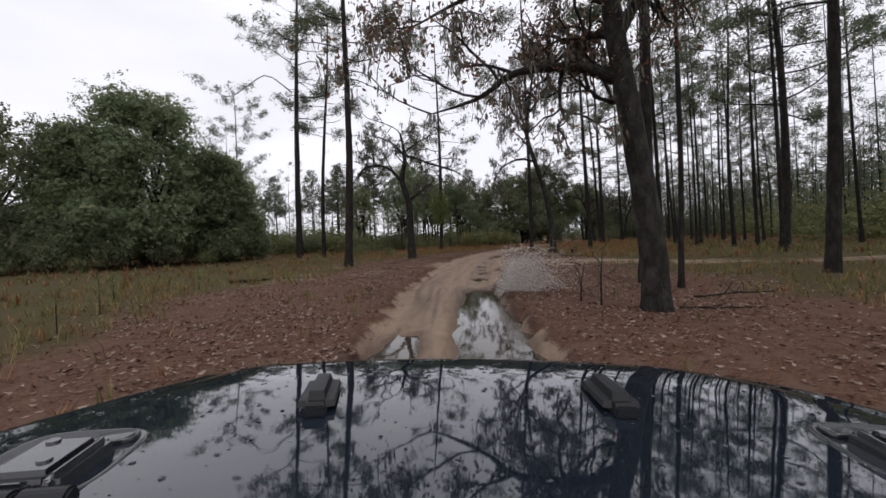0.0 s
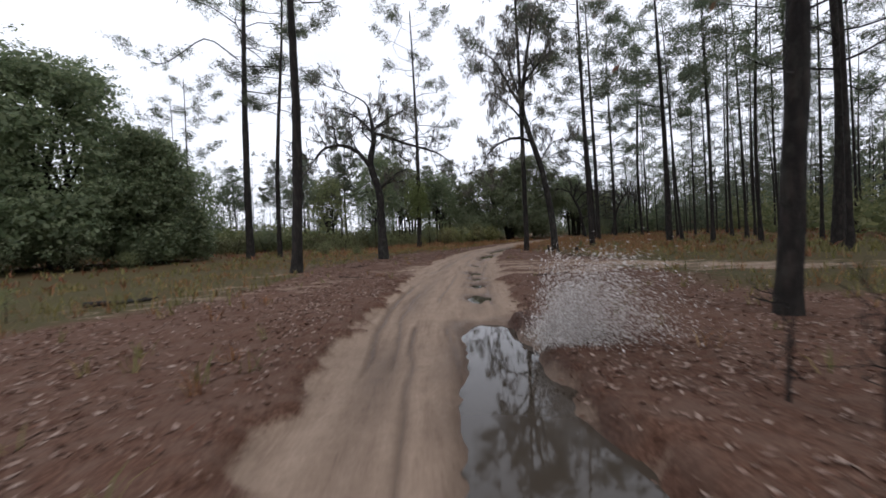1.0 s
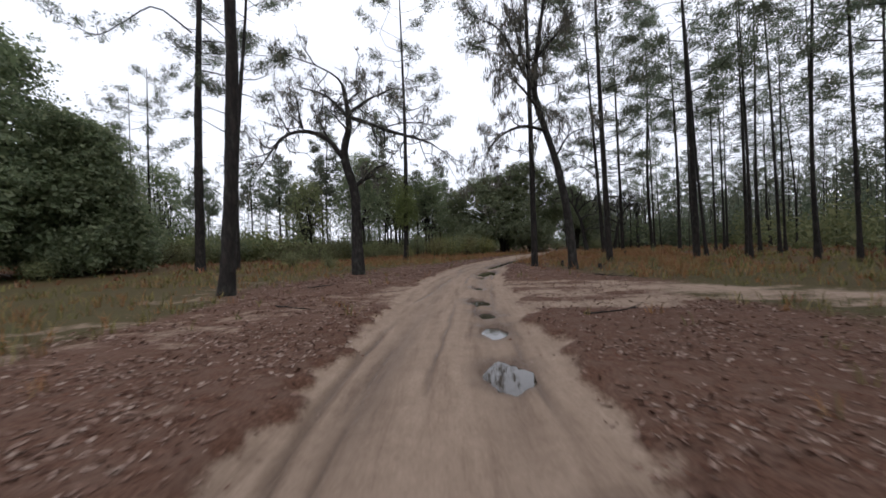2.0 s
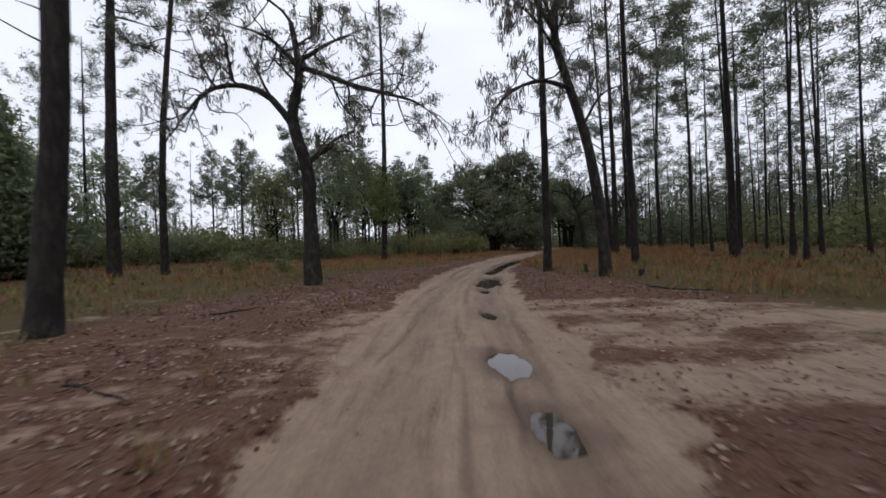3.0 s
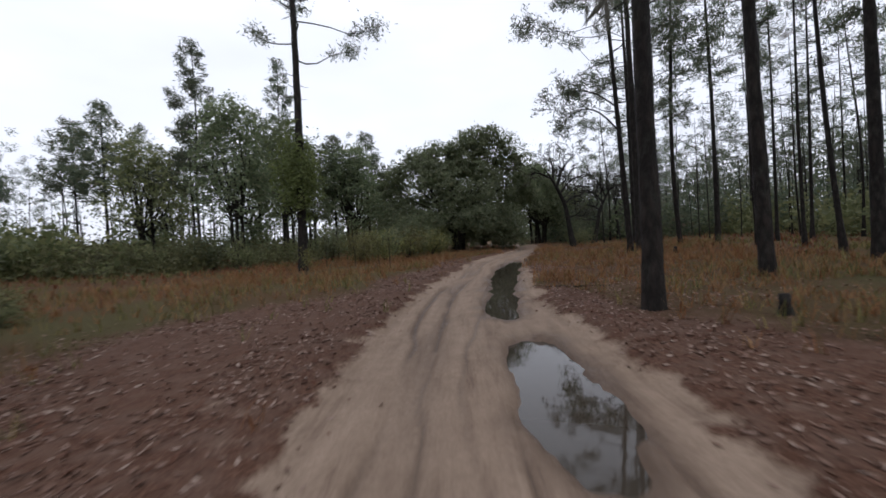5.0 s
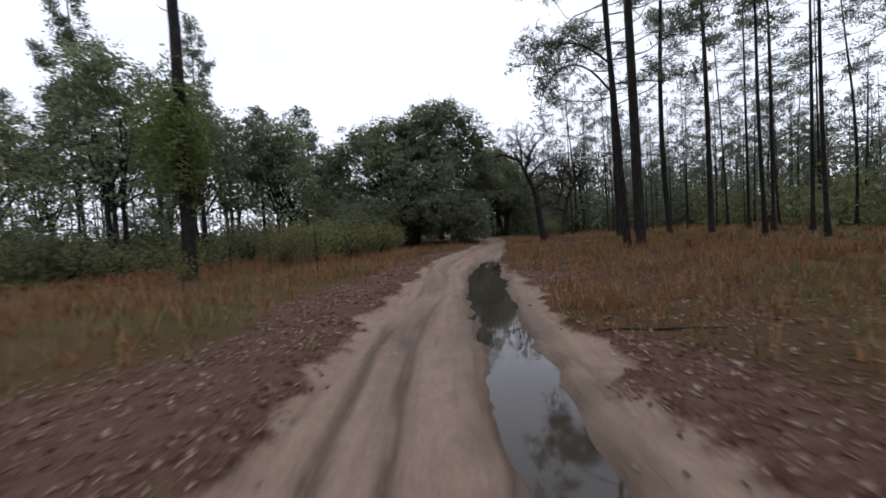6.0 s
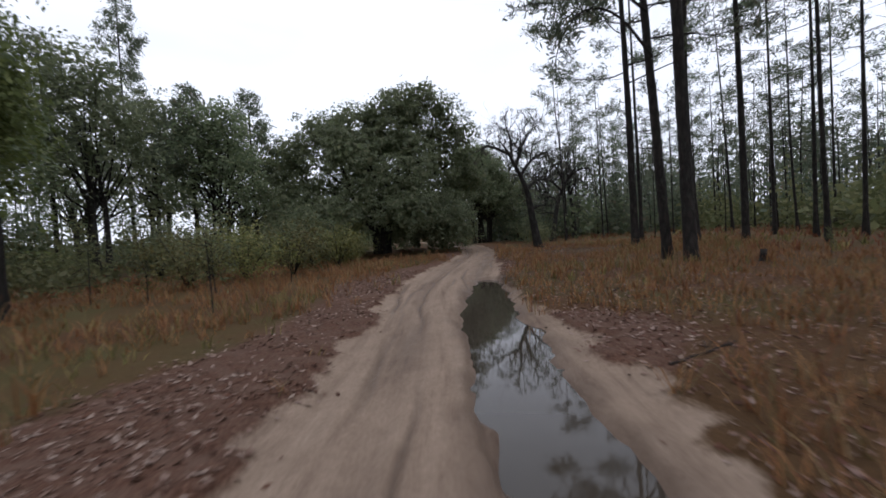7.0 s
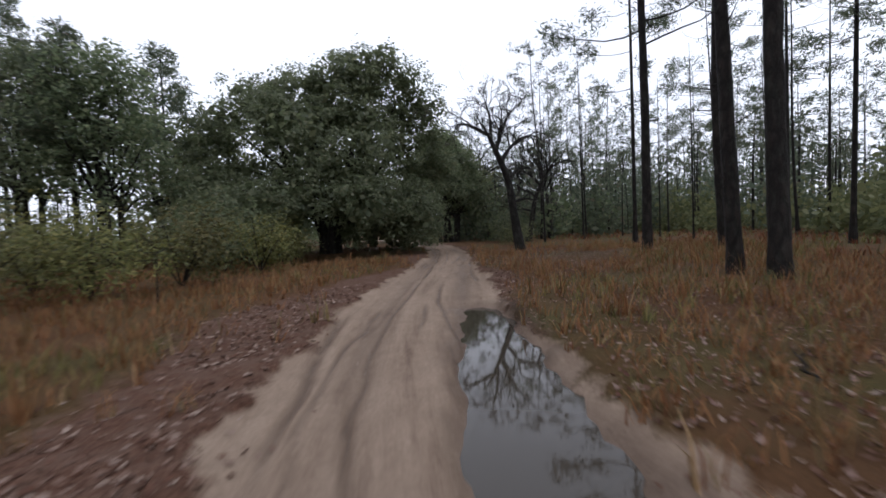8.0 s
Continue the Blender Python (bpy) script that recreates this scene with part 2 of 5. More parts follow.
# each puddle: its middle line and half its width
PUDDLES = [
    ([(0.75, 3.5), (0.8, 6.2), (0.8, 8.6), (0.95, 11.0), (1.2, 14.2)], 0.60),
    ([(-0.95, 4.6), (-0.9, 6.4), (-0.75, 7.8)], 0.30),
    ([(1.45, 17.3), (1.5, 18.2)], 0.26),
    ([(1.8, 20.1), (1.85, 20.9)], 0.22),
    ([(2.0, 22.0), (2.02, 22.7)], 0.2),
    ([(2.1, 24.0), (2.2, 25.0)], 0.24),
    ([(2.7, 28.0), (2.75, 28.7)], 0.18),
    ([(3.6, 32.6), (3.7, 33.2)], 0.2),
    ([(3.95, 34.2), (4.45, 35.8), (5.0, 37.6)], 0.45),
    ([(5.4, 40.0), (5.75, 41.0), (6.4, 42.7), (6.9, 43.9)], 0.36),
    ([(6.8, 43.7), (7.5, 45.5), (8.2, 47.25), (9.2, 49.4), (10.2, 51.75), (11.05, 53.4), (11.75, 54.7), (12.6, 56.2), (13.1, 57.2)], 0.55),
]
WATER_Z = -0.185


def puddle_mask(x, y):
    m = np.zeros(np.shape(x))
    edge = (vnoise(x, y, 0.55) - 0.5) * 0.5 + (vnoise(x + 31, y, 0.2) - 0.5) * 0.22
    for line, w in PUDDLES:
        d, a = near_line(x, y, line)
        wide = w * (0.7 + 0.5 * np.sin(np.pi * np.clip(a, 0.05, 0.95)))
        m = np.maximum(m, 1 - step(0.75, 1.25, d / wide + edge))
    return m


def side_mask(x, y):
    d, a = near_line(x, y, SIDE_TRACK)
    wide = np.interp(a, [0, 0.2, 0.4, 0.6, 1.0], [4.2, 4.0, 3.0, 1.9, 1.6])
    return 1 - step(wide * 0.75, wide * 1.2, d + (vnoise(x, y, 1.6) - 0.5) * 1.9)


def road_mask(x, y):
    u, w = across(x, y), np.interp(y, ROAD_Y, ROAD_W)
    return 1 - step(-0.15, 0.35, np.abs(u) - w + 0.10 + (vnoise(x, y, 1.1) - 0.5) * 0.45 + (vnoise(x, y, 0.35) - 0.5) * 0.4)


GROOVES = ((-1.32, 0.075, 0.085), (-0.98, 0.05, 0.06), (-0.45, 0.06, 0.065), (0.05, 0.035, 0.05), (0.38, 0.055, 0.065), (1.2, 0.06, 0.09))


def groove(u, y, off, wide):
    """A broken, wandering tyre groove with one steep bank."""
    c = u - off - (vnoise(y * 0 + off * 13, y, 6.0) - 0.5) * 0.7 - (vnoise(y * 0 + off * 31, y, 0.8) - 0.5) * 0.12
    return np.exp(-(c / np.where(c > 0, wide, wide * 0.45)) ** 2) * step(0.34, 0.62, vnoise(y * 0 + off * 5, y, 2.6))


def height(x, y):
    x, y = np.asarray(x, float), np.asarray(y, float)
    z = (vnoise(x, y, 9) - 0.5) * 0.16 + (vnoise(x + 50, y, 2.4) - 0.5) * 0.09 + (vnoise(x, y + 70, 0.7) - 0.5) * 0.035
    u = across(x, y)
    near = 1 - step(30, 60, np.abs(u))
    z = z * (0.35 + 0.65 * near)
    r, s = road_mask(x, y), side_mask(x, y)
    lane = -0.115 + (vnoise(x, y, 1.8) - 0.5) * 0.03 + (vnoise(u * 9, y * 1.3 + 400, 1.0) - 0.5) * 0.03
    for rut in (-0.82, 0.80):
        lane = lane - 0.050 * np.exp(-((u - rut + (vnoise(x * 0 + rut * 9, y, 3.0) - 0.5) * 0.3) / 0.22) ** 2)
    lane = lane + 0.03 * np.exp(-(u / 0.4) ** 2)
    for off, deep, wide in GROOVES:
        lane = lane - deep * groove(u, y, off, wide)
    z = z * (1 - r) + lane * r
    shelf = 1 - step(0.2, 1.0, np.abs(np.abs(u) - np.interp(y, ROAD_Y, ROAD_W) - 0.25))
    z = z + 0.05 * shelf * (1 - r) * vnoise(x, y, 1.4)
    z = z * (1 - 0.8 * s * (1 - r)) - 0.07 * s * (1 - r) + (vnoise(x * 1.0, y * 4, 1.5) - 0.5) * 0.06 * s * (1 - r)
    p = puddle_mask(x, y)
    return z * (1 - p) + (WATER_Z - 0.08) * p


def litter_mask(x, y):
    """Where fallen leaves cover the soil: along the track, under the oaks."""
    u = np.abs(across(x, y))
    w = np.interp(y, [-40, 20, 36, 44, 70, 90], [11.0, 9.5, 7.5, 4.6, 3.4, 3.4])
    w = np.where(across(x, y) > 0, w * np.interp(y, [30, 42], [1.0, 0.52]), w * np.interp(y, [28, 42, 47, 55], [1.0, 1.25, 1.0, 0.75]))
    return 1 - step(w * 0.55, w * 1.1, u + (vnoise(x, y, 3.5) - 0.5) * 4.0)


def sand_spots(x, y):
    """Small bare patches of pale sand between the leaves."""
    u = np.abs(across(x, y))
    area = step(11, 16, y) * (1 - step(33, 42, y)) * (1 - step(9, 13, u)) * step(1.5, 2.4, u)
    return area * step(0.57, 0.70, 0.62 * vnoise(x, y * 1.5, 0.55) + 0.38 * vnoise(x + 20, y, 2.6)) * (0.6 + 0.4 * (across(x, y) < 0))


def z_at(x, y):
    return float(height(np.array([x]), np.array([y]))[0])


# ---- building meshes ----
class Geo:
    """Gathers vertices and faces, of three or four corners."""

    def __init__(self):
        self.v, self.f, self.n = [], {3: [], 4: []}, 0

    def add(self, verts, faces):
        verts, faces = np.asarray(verts, np.float32).reshape(-1, 3), np.asarray(faces, np.int32)
        if len(verts):
            self.v.append(verts)
            self.f[faces.shape[1]].append(faces + self.n)
            self.n += len(verts)
        return self

    def mesh(self, name, mat, smooth=False):
        me = bpy.data.meshes.new(name)
        v = np.concatenate(self.v) if self.v else np.zeros((0, 3), np.float32)
        fs = [np.concatenate(self.f[k]) for k in (3, 4) if self.f[k]]
        me.vertices.add(len(v))
        me.vertices.foreach_set("co", v.ravel())
        loops = np.concatenate([f.ravel() for f in fs])
        sizes = np.concatenate([np.full(len(f), f.shape[1], np.int32) for f in fs])
        me.loops.add(len(loops))
        me.loops.foreach_set("vertex_index", loops)
        me.polygons.add(len(sizes))
        me.polygons.foreach_set("loop_start", np.concatenate([[0], np.cumsum(sizes)[:-1]]).astype(np.int32))
        if smooth:
            me.polygons.foreach_set("use_smooth", np.ones(len(sizes), bool))
        me.update(calc_edges=True)
        me.materials.append(mat)
        return me


def part(name, geo, mat, parent=None, label="", smooth=False):
    ob = new(name, geo.mesh(name, mat, smooth) if isinstance(geo, Geo) else geo)
    if parent:
        ob.parent = parent
    return tagged(ob, label)


def bm_part(name, bm, mat, parent=None, label=""):
    me = bpy.data.meshes.new(name)
    bm.to_mesh(me)
    bm.free()
    me.materials.append(mat)
    ob = new(name, me)
    if parent:
        ob.parent = parent
    return tagged(ob, label)


def tube(geo, pts, radii, sides=6, wobble=None):
    pts, radii = np.asarray(pts, float), np.asarray(radii, float)
    n = len(pts)
    t = np.gradient(pts, axis=0)
    t /= np.linalg.norm(t, axis=1, keepdims=True) + 1e-9
    ref = np.where(np.abs(t[:, 2:3]) > 0.9, np.array([[1.0, 0, 0]]), np.array([[0, 0, 1.0]]))
    if np.abs(t[0, 2]) > 0.9 or np.abs(t[-1, 2]) > 0.9:
        ref = np.tile([[0.9, 0.43, 0.0]], (n, 1))
    a = np.cross(t, ref)
    a /= np.linalg.norm(a, axis=1, keepdims=True) + 1e-9
    b = np.cross(t, a)
    ang = np.arange(sides) * 2 * np.pi / sides
    ring = radii[:, None] * np.ones(sides)
    if wobble is not None:
        ring = ring * wobble
    v = pts[:, None] + ring[..., None] * (a[:, None] * np.cos(ang)[None, :, None] + b[:, None] * np.sin(ang)[None, :, None])
    i = np.arange(n - 1)[:, None] * sides
    j = np.arange(sides)[None]
    k = (j + 1) % sides
    f = np.stack([i + j, i + sides + j, i + sides + k, i + k], -1).reshape(-1, 4)
    geo.add(v.reshape(-1, 3), f)


def curve_points(ctrl, n):
    """A smooth line through control points."""
    c = np.asarray(ctrl, float)
    c = np.vstack([2 * c[0] - c[1], c, 2 * c[-1] - c[-2]])
    out = []
    for s in np.linspace(0, len(c) - 3 - 1e-6, n):
        i = int(s)
        u = s - i
        p0, p1, p2, p3 = c[i:i + 4]
        out.append(0.5 * (2 * p1 + (p2 - p0) * u + (2 * p0 - 5 * p1 + 4 * p2 - p3) * u * u + (3 * p1 - p0 - 3 * p2 + p3) * u ** 3))
    return np.array(out)


def unit(v):
    return v / (np.linalg.norm(v, axis=-1, keepdims=True) + 1e-9)


def blades(geo, centres, per, length, width, rng, up=0.2, out=None, wide_tip=False):
    """Bursts of narrow leaves round each centre."""
    c = np.repeat(np.asarray(centres, float), per, axis=0)
    n = len(c)
    if not n:
        return
    d = rng.normal(size=(n, 3))
    d[:, 2] += up * 2
    if out is not None:
        d += np.repeat(out, per, axis=0) * 0.9
    d = unit(d)
    s = unit(np.cross(d, rng.normal(size=(n, 3))))
    ln = length * rng.uniform(0.6, 1.25, (n, 1))
    w = width * rng.uniform(0.6, 1.3, (n, 1))
    start = c + d * ln * 0.06
    tip = c + d * ln
    if wide_tip:
        midp = c + d * ln * 0.55
        v = np.stack([start, midp + s * w * 0.5, tip, midp - s * w * 0.5], 1)
        geo.add(v.reshape(-1, 3), np.arange(n * 4).reshape(-1, 4))
    else:
        v = np.stack([start, tip + s * w * 0.5, tip - s * w * 0.5], 1)
        geo.add(v.reshape(-1, 3), np.arange(n * 3).reshape(-1, 3))


def leaves(geo, centres, per, spread, size, rng, flat=1.0, face=None, fat=1.0):
    """Clumps of small leaves scattered round each centre, turned roughly towards face."""
    c = np.repeat(np.asarray(centres, float), per, axis=0)
    n = len(c)
    if not n:
        return
    c = c + rng.normal(size=(n, 3)) * spread * np.array([1, 1, flat])
    d = unit(rng.normal(size=(n, 3)) + np.array([0, 0, -0.15]))
    if face is not None:
        up = unit(np.repeat(np.asarray(face, float), per, axis=0) + rng.normal(size=(n, 3)) * 0.55)
        d = unit(d - up * (d * up).sum(1, keepdims=True))
        s = np.cross(up, d)
    else:
        s = unit(np.cross(d, rng.normal(size=(n, 3))))
    ln = size * rng.uniform(0.6, 1.3, (n, 1))
    w = ln * rng.uniform(0.35, 0.6, (n, 1)) * fat
    v = np.stack([c - d * ln * 0.5, c + s * w * 0.5, c + d * ln * 0.5, c - s * w * 0.5], 1)
    geo.add(v.reshape(-1, 3), np.arange(n * 4).reshape(-1, 4))


def moss_strands(geo, pts, rng, per=3, length=0.8, width=0.07):
    """Ragged hanging moss: tangled clumps below the branch, thinning into a few uneven strands."""
    pts = np.asarray(pts, float)
    if not len(pts):
        return
    big = rng.uniform(0.25, 1.0, len(pts)) ** 1.6
    c = np.repeat(pts, per * 7, axis=0)
    size = np.repeat(big, per * 7)[:, None]
    n = len(c)
    fall = rng.random((n, 1)) ** 1.5
    c = c + rng.normal(size=(n, 3)) * np.array([0.10, 0.10, 0.04]) * (1.15 - fall) - np.array([0, 0, 1.0]) * fall * length * size
    d = unit(np.array([0, 0, -1.0]) + rng.normal(size=(n, 3)) * 0.22)
    s = unit(np.cross(d, rng.normal(size=(n, 3))))
    ln = length * 0.32 * (0.5 + size) * rng.uniform(0.5, 1.4, (n, 1))
    w = width * rng.uniform(0.5, 1.3, (n, 1)) * (1.2 - 0.7 * fall)
    v = np.stack([c - d * ln * 0.4, c + s * w * 0.5, c + d * ln * 0.7, c - s * w * 0.5], 1)
    geo.add(v.reshape(-1, 3), np.arange(n * 4).reshape(-1, 4))


# ---- ground, one sheet to the horizon ----
def graded(inner, fine, mid, middle, outer, growth):
    out = list(np.arange(0, inner, fine)) + list(np.arange(inner, middle, mid))
    x = middle
    while x < outer:
        out.append(x)
        x *= growth
    out.append(outer)
    return np.array(out)


def build_ground():
    u = graded(9.0, 0.15, 0.40, 16, 1500, 1.25)
    u = np.concatenate([np.arange(0, 2.7, 0.05), u[u > 2.68]])
    us = np.concatenate([-u[:0:-1], u])
    y1 = np.concatenate([-graded(1, 1, 2, 12, 1500, 1.4)[:0:-1], np.arange(0, 72, 0.18), 72 + graded(1, 0.5, 1.0, 30, 1500, 1.25)])
    U, Y = np.meshgrid(us, y1)
    fade = 1 - step(60, 300, np.abs(U))
    X = U + road_x(np.clip(Y, -60, 390)) * fade
    Z = height(X, Y)
    n, k = U.shape
    geo = Geo()
    i = np.arange(n - 1)[:, None] * k + np.arange(k - 1)[None]
    geo.add(np.stack([X, Y, Z], -1).reshape(-1, 3), np.stack([i, i + 1, i + k + 1, i + k], -1).reshape(-1, 4))
    ob = part("ground", geo, GROUND, smooth=True)
    x, y = X.ravel(), Y.ravel()
    far = 1 - step(25, 60, np.abs(across(x, y)))
    spots = sand_spots(x, y) * 0.5
    sand = np.clip(np.maximum.reduce([road_mask(x, y), side_mask(x, y) * (0.22 + 0.66 * vnoise(x * 0.55 + y * 0.25, y * 1.5 - x * 0.3, 0.9)), spots]), 0, 1)
    wet = np.zeros_like(x)
    for line, w in PUDDLES:
        d, a = near_line(x, y, line)
        wet = np.maximum(wet, 1 - step(w * 0.7, w + 0.45, d + (vnoise(x, y, 0.5) - 0.5) * 0.3))
    u = across(x, y)
    rut = np.exp(-((np.abs(u) - 0.81) / 0.28) ** 2) * 0.75 * vnoise(x, y, 2.4)
    for off, _, wide in GROOVES:
        rut = np.maximum(rut, groove(u, y, off, wide) * 0.95)
    rut = np.clip(rut, 0, 0.85) * road_mask(x, y)
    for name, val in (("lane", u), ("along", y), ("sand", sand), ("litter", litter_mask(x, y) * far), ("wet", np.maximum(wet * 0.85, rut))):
        ob.data.attributes.new(name, "FLOAT", "POINT").data.foreach_set("value", val.astype(np.float32))
    tagged(ob, "sandy forest floor with a rutted two-wheel track, leaf litter and dry grass", "ground", kind="structure")


build_ground()


def build_puddle(line, w):
    """A level sheet of water; the hollow's own rim cuts its outline."""
    p = curve_points([(*q, 0) for q in line], 14) if len(line) > 2 else np.array([[*q, 0] for q in line], float)
    t = unit(np.gradient(p, axis=0))
    nrm = np.stack([-t[:, 1], t[:, 0], np.zeros(len(p))], 1)
    p = np.vstack([p[0] - t[0] * w * 1.4, p, p[-1] + t[-1] * w * 1.4])
    nrm = np.vstack([nrm[0], nrm, nrm[-1]])
    left, right = p + nrm * w * 1.5, p - nrm * w * 1.5
    geo = Geo()
    v = np.stack([left, right], 1).reshape(-1, 3)
    v[:, 2] = WATER_Z - 0.004 * len(line)
    i = np.arange(len(p) - 1) * 2
    geo.add(v, np.stack([i, i + 1, i + 3, i + 2], -1))
    tagged(part("puddle", geo, WATER), "shallow brown rain puddle lying in the wheel rut", "puddle", "puddles in the wheel rut")


for line, w in PUDDLES:
    build_puddle(line, w)


# ---- trees ----
def pine(h, r, crown_from, spread, seed, limbs=22, twigs=7, per=22, sides=8, lean=(0.0, 0.0), needle=0.34, width=0.05, label="", cone=False, pad=0, extra=(), padsize=0.24, bare=0.14, loose=0.30):
    """A tall pine: bare trunk, crooked limbs, tufts of long needles at the twig ends."""
    rng = np.random.default_rng(seed)
    tree = new("pine_tree")
    wood, crown = Geo(), Geo()
    n = 14
    s = np.linspace(0, 1, n)
    sx, sy = rng.normal(size=2) * 0.12
    bend = np.sin(s * np.pi * rng.uniform(1.0, 2.0)) * h * 0.006
    axis = np.stack([lean[0] * h * s + bend * sx * 8, lean[1] * h * s + bend * sy * 8, h * s - 0.15 * (1 - s)], 1)
    rad = r * (1 - 0.80 * s ** 1.15) * (1 + 0.55 * np.exp(-s * h / 0.35))
    if sides > 6:
        fine = 40
        s2 = np.linspace(0, 1, fine) ** 1.3
        axis2 = np.stack([np.interp(s2, s, axis[:, k]) for k in range(3)], 1)
        rad2 = r * (1 - 0.80 * s2 ** 1.15) * (1 + 0.4 * np.exp(-s2 * h / 0.35))
        tube(wood, axis2, rad2, sides, 1 + rng.normal(size=(fine, sides)) * 0.05)
    else:
        tube(wood, axis, rad, sides)
    centres, outs = [], []
    for i in range(limbs):
        f = crown_from + (0.985 - crown_from) * (i + rng.uniform(0, 0.8)) / limbs
        az = i * 2.4 + rng.normal() * 0.5
        k = (f - crown_from) / (1 - crown_from)
        ln = spread * ((1.05 - k) if cone else (0.55 + 0.75 * np.sin(np.pi * np.clip(k * 0.8 + 0.18, 0, 1)))) * rng.uniform(0.6, 1.15)
        stub = not cone and rng.random() < bare
        ln = ln * 0.35 if stub else ln
        base = np.array([np.interp(f, s, axis[:, q]) for q in range(3)])
        d = np.array([np.cos(az), np.sin(az), 0.0])
        side = np.array([-d[1], d[0], 0])
        rise = rng.uniform(-0.05, 0.35) if k < 0.6 else rng.uniform(0.2, 0.8)
        wob = rng.normal() * 0.12
        pts = curve_points([base, base + d * ln * 0.35 + side * ln * wob + np.array([0, 0, ln * rise * 0.25]),
                            base + d * ln * 0.7 - side * ln * wob + np.array([0, 0, ln * rise * 0.75]),
                            base + d * ln + np.array([0, 0, ln * (rise + 0.12)])], 6)
        r0 = max(0.012, min(0.30 * np.interp(f, s, rad), 0.012 + 0.018 * ln))
        tube(wood, pts, r0 * np.linspace(1, 0.3, 6), 4 if sides > 4 else 3)
        m = 0 if stub else max(2, int(twigs * ln / spread + 0.5))
        for q in range(m):
            g = rng.uniform(0.38 if cone else 0.58, 1.0) if q else 1.0
            p0 = np.array([np.interp(g * 5, np.arange(6), pts[:, c]) for c in range(3)])
            v = unit(d * rng.uniform(0.2, 1) + side * rng.normal() * 0.9 + np.array([0, 0, rng.uniform(-0.1, 0.7)])) * rng.uniform(0.3, 0.30 + 0.16 * ln)
            if sides > 6:
                tube(wood, [p0, p0 + v * 0.5 + rng.normal(size=3) * 0.04, p0 + v], [r0 * 0.35, r0 * 0.25, 0.006], 3)
            for e in range(3):
                centres.append(p0 + v * (1 - 0.28 * e) + rng.normal(size=3) * (0.16, 0.16, 0.22))
                outs.append(unit(v))
    for line in extra:
        pts = curve_points(line, 14)
        tube(wood, pts, np.linspace(0.065, 0.015, 14), 5)
        for q in range(16):
            p0 = pts[rng.integers(5, 14)]
            v = unit(rng.normal(size=3) + (0, 0, 0.4)) * rng.uniform(0.4, 1.2)
            tube(wood, [p0, p0 + v * 0.5 + rng.normal(size=3) * 0.06, p0 + v], [0.03, 0.02, 0.008], 3)
            for e in range(3):
                centres.append(p0 + v * (1 - 0.25 * e) + rng.normal(size=3) * 0.12)
                outs.append(unit(v))
    for i in range(7):
        f = crown_from * rng.uniform(0.45, 1.0)
        base = np.array([np.interp(f, s, axis[:, q]) for q in range(3)])
        az = rng.uniform(0, 6.283)
        d = np.array([np.cos(az), np.sin(az), rng.uniform(-0.2, 0.4)])
        tube(wood, [base, base + d * 0.4, base + d * rng.uniform(0.5, 1.3) + (0, 0, 0.1)], [0.03, 0.02, 0.006], 3)
    blades(crown, centres, per, needle, width, rng, 0.15, np.array(outs))
    if pad:
        leaves(crown, np.array(centres) + (0, 0, 0.08), pad, loose, padsize, rng, 0.6, np.tile([[0, 0, 0.45]], (len(centres), 1)), 0.42)
    part("trunk", wood, PINE_BARK, tree, smooth=True)
    part("crown", crown, NEEDLES, tree)
    return tagged(tree, label or "tall longleaf pine with dark scaly bark and sparse needle tufts", "pine tree")


def place(tree, x, y, turn=0.0, size=1.0):
    tree.matrix_basis = pose(x, y, z_at(x, y) - 0.03, 0, 0, turn) @ Matrix.Scale(size, 4)
    return tree


def branch(wood, rng, p, d, ln, r, depth, tips, droop=0.0, twist=0.45, split=3, sides=5):
    """Crooked branching, down to twigs; the ends are gathered in tips."""
    n = 5
    pts = [np.array(p, float)]
    dd = np.array(d, float)
    for i in range(n - 1):
        dd = unit(dd + rng.normal(size=3) * twist * 0.55 + np.array([0, 0, 0.06 - droop]))
        pts.append(pts[-1] + dd * ln / (n - 1))
    pts = np.array(pts)
    tube(wood, pts, r * np.linspace(1, 0.55, n), sides if depth > 1 else 3)
    if depth <= 0:
        tips.append(pts[-1])
        tips.append(pts[2])
        return
    for k in range(split):
        g = 1.0 if k == 0 else rng.uniform(0.35, 0.95)
        q = np.array([np.interp(g * (n - 1), np.arange(n), pts[:, c]) for c in range(3)])
        nd = unit(dd + rng.normal(size=3) * (0.75 if k else 0.4) + np.array([0, 0, 0.1]))
        branch(wood, rng, q, nd, ln * rng.uniform(0.5, 0.8), r * (0.6 if k else 0.68), depth - 1, tips, droop, twist, split, max(3, sides - 1))


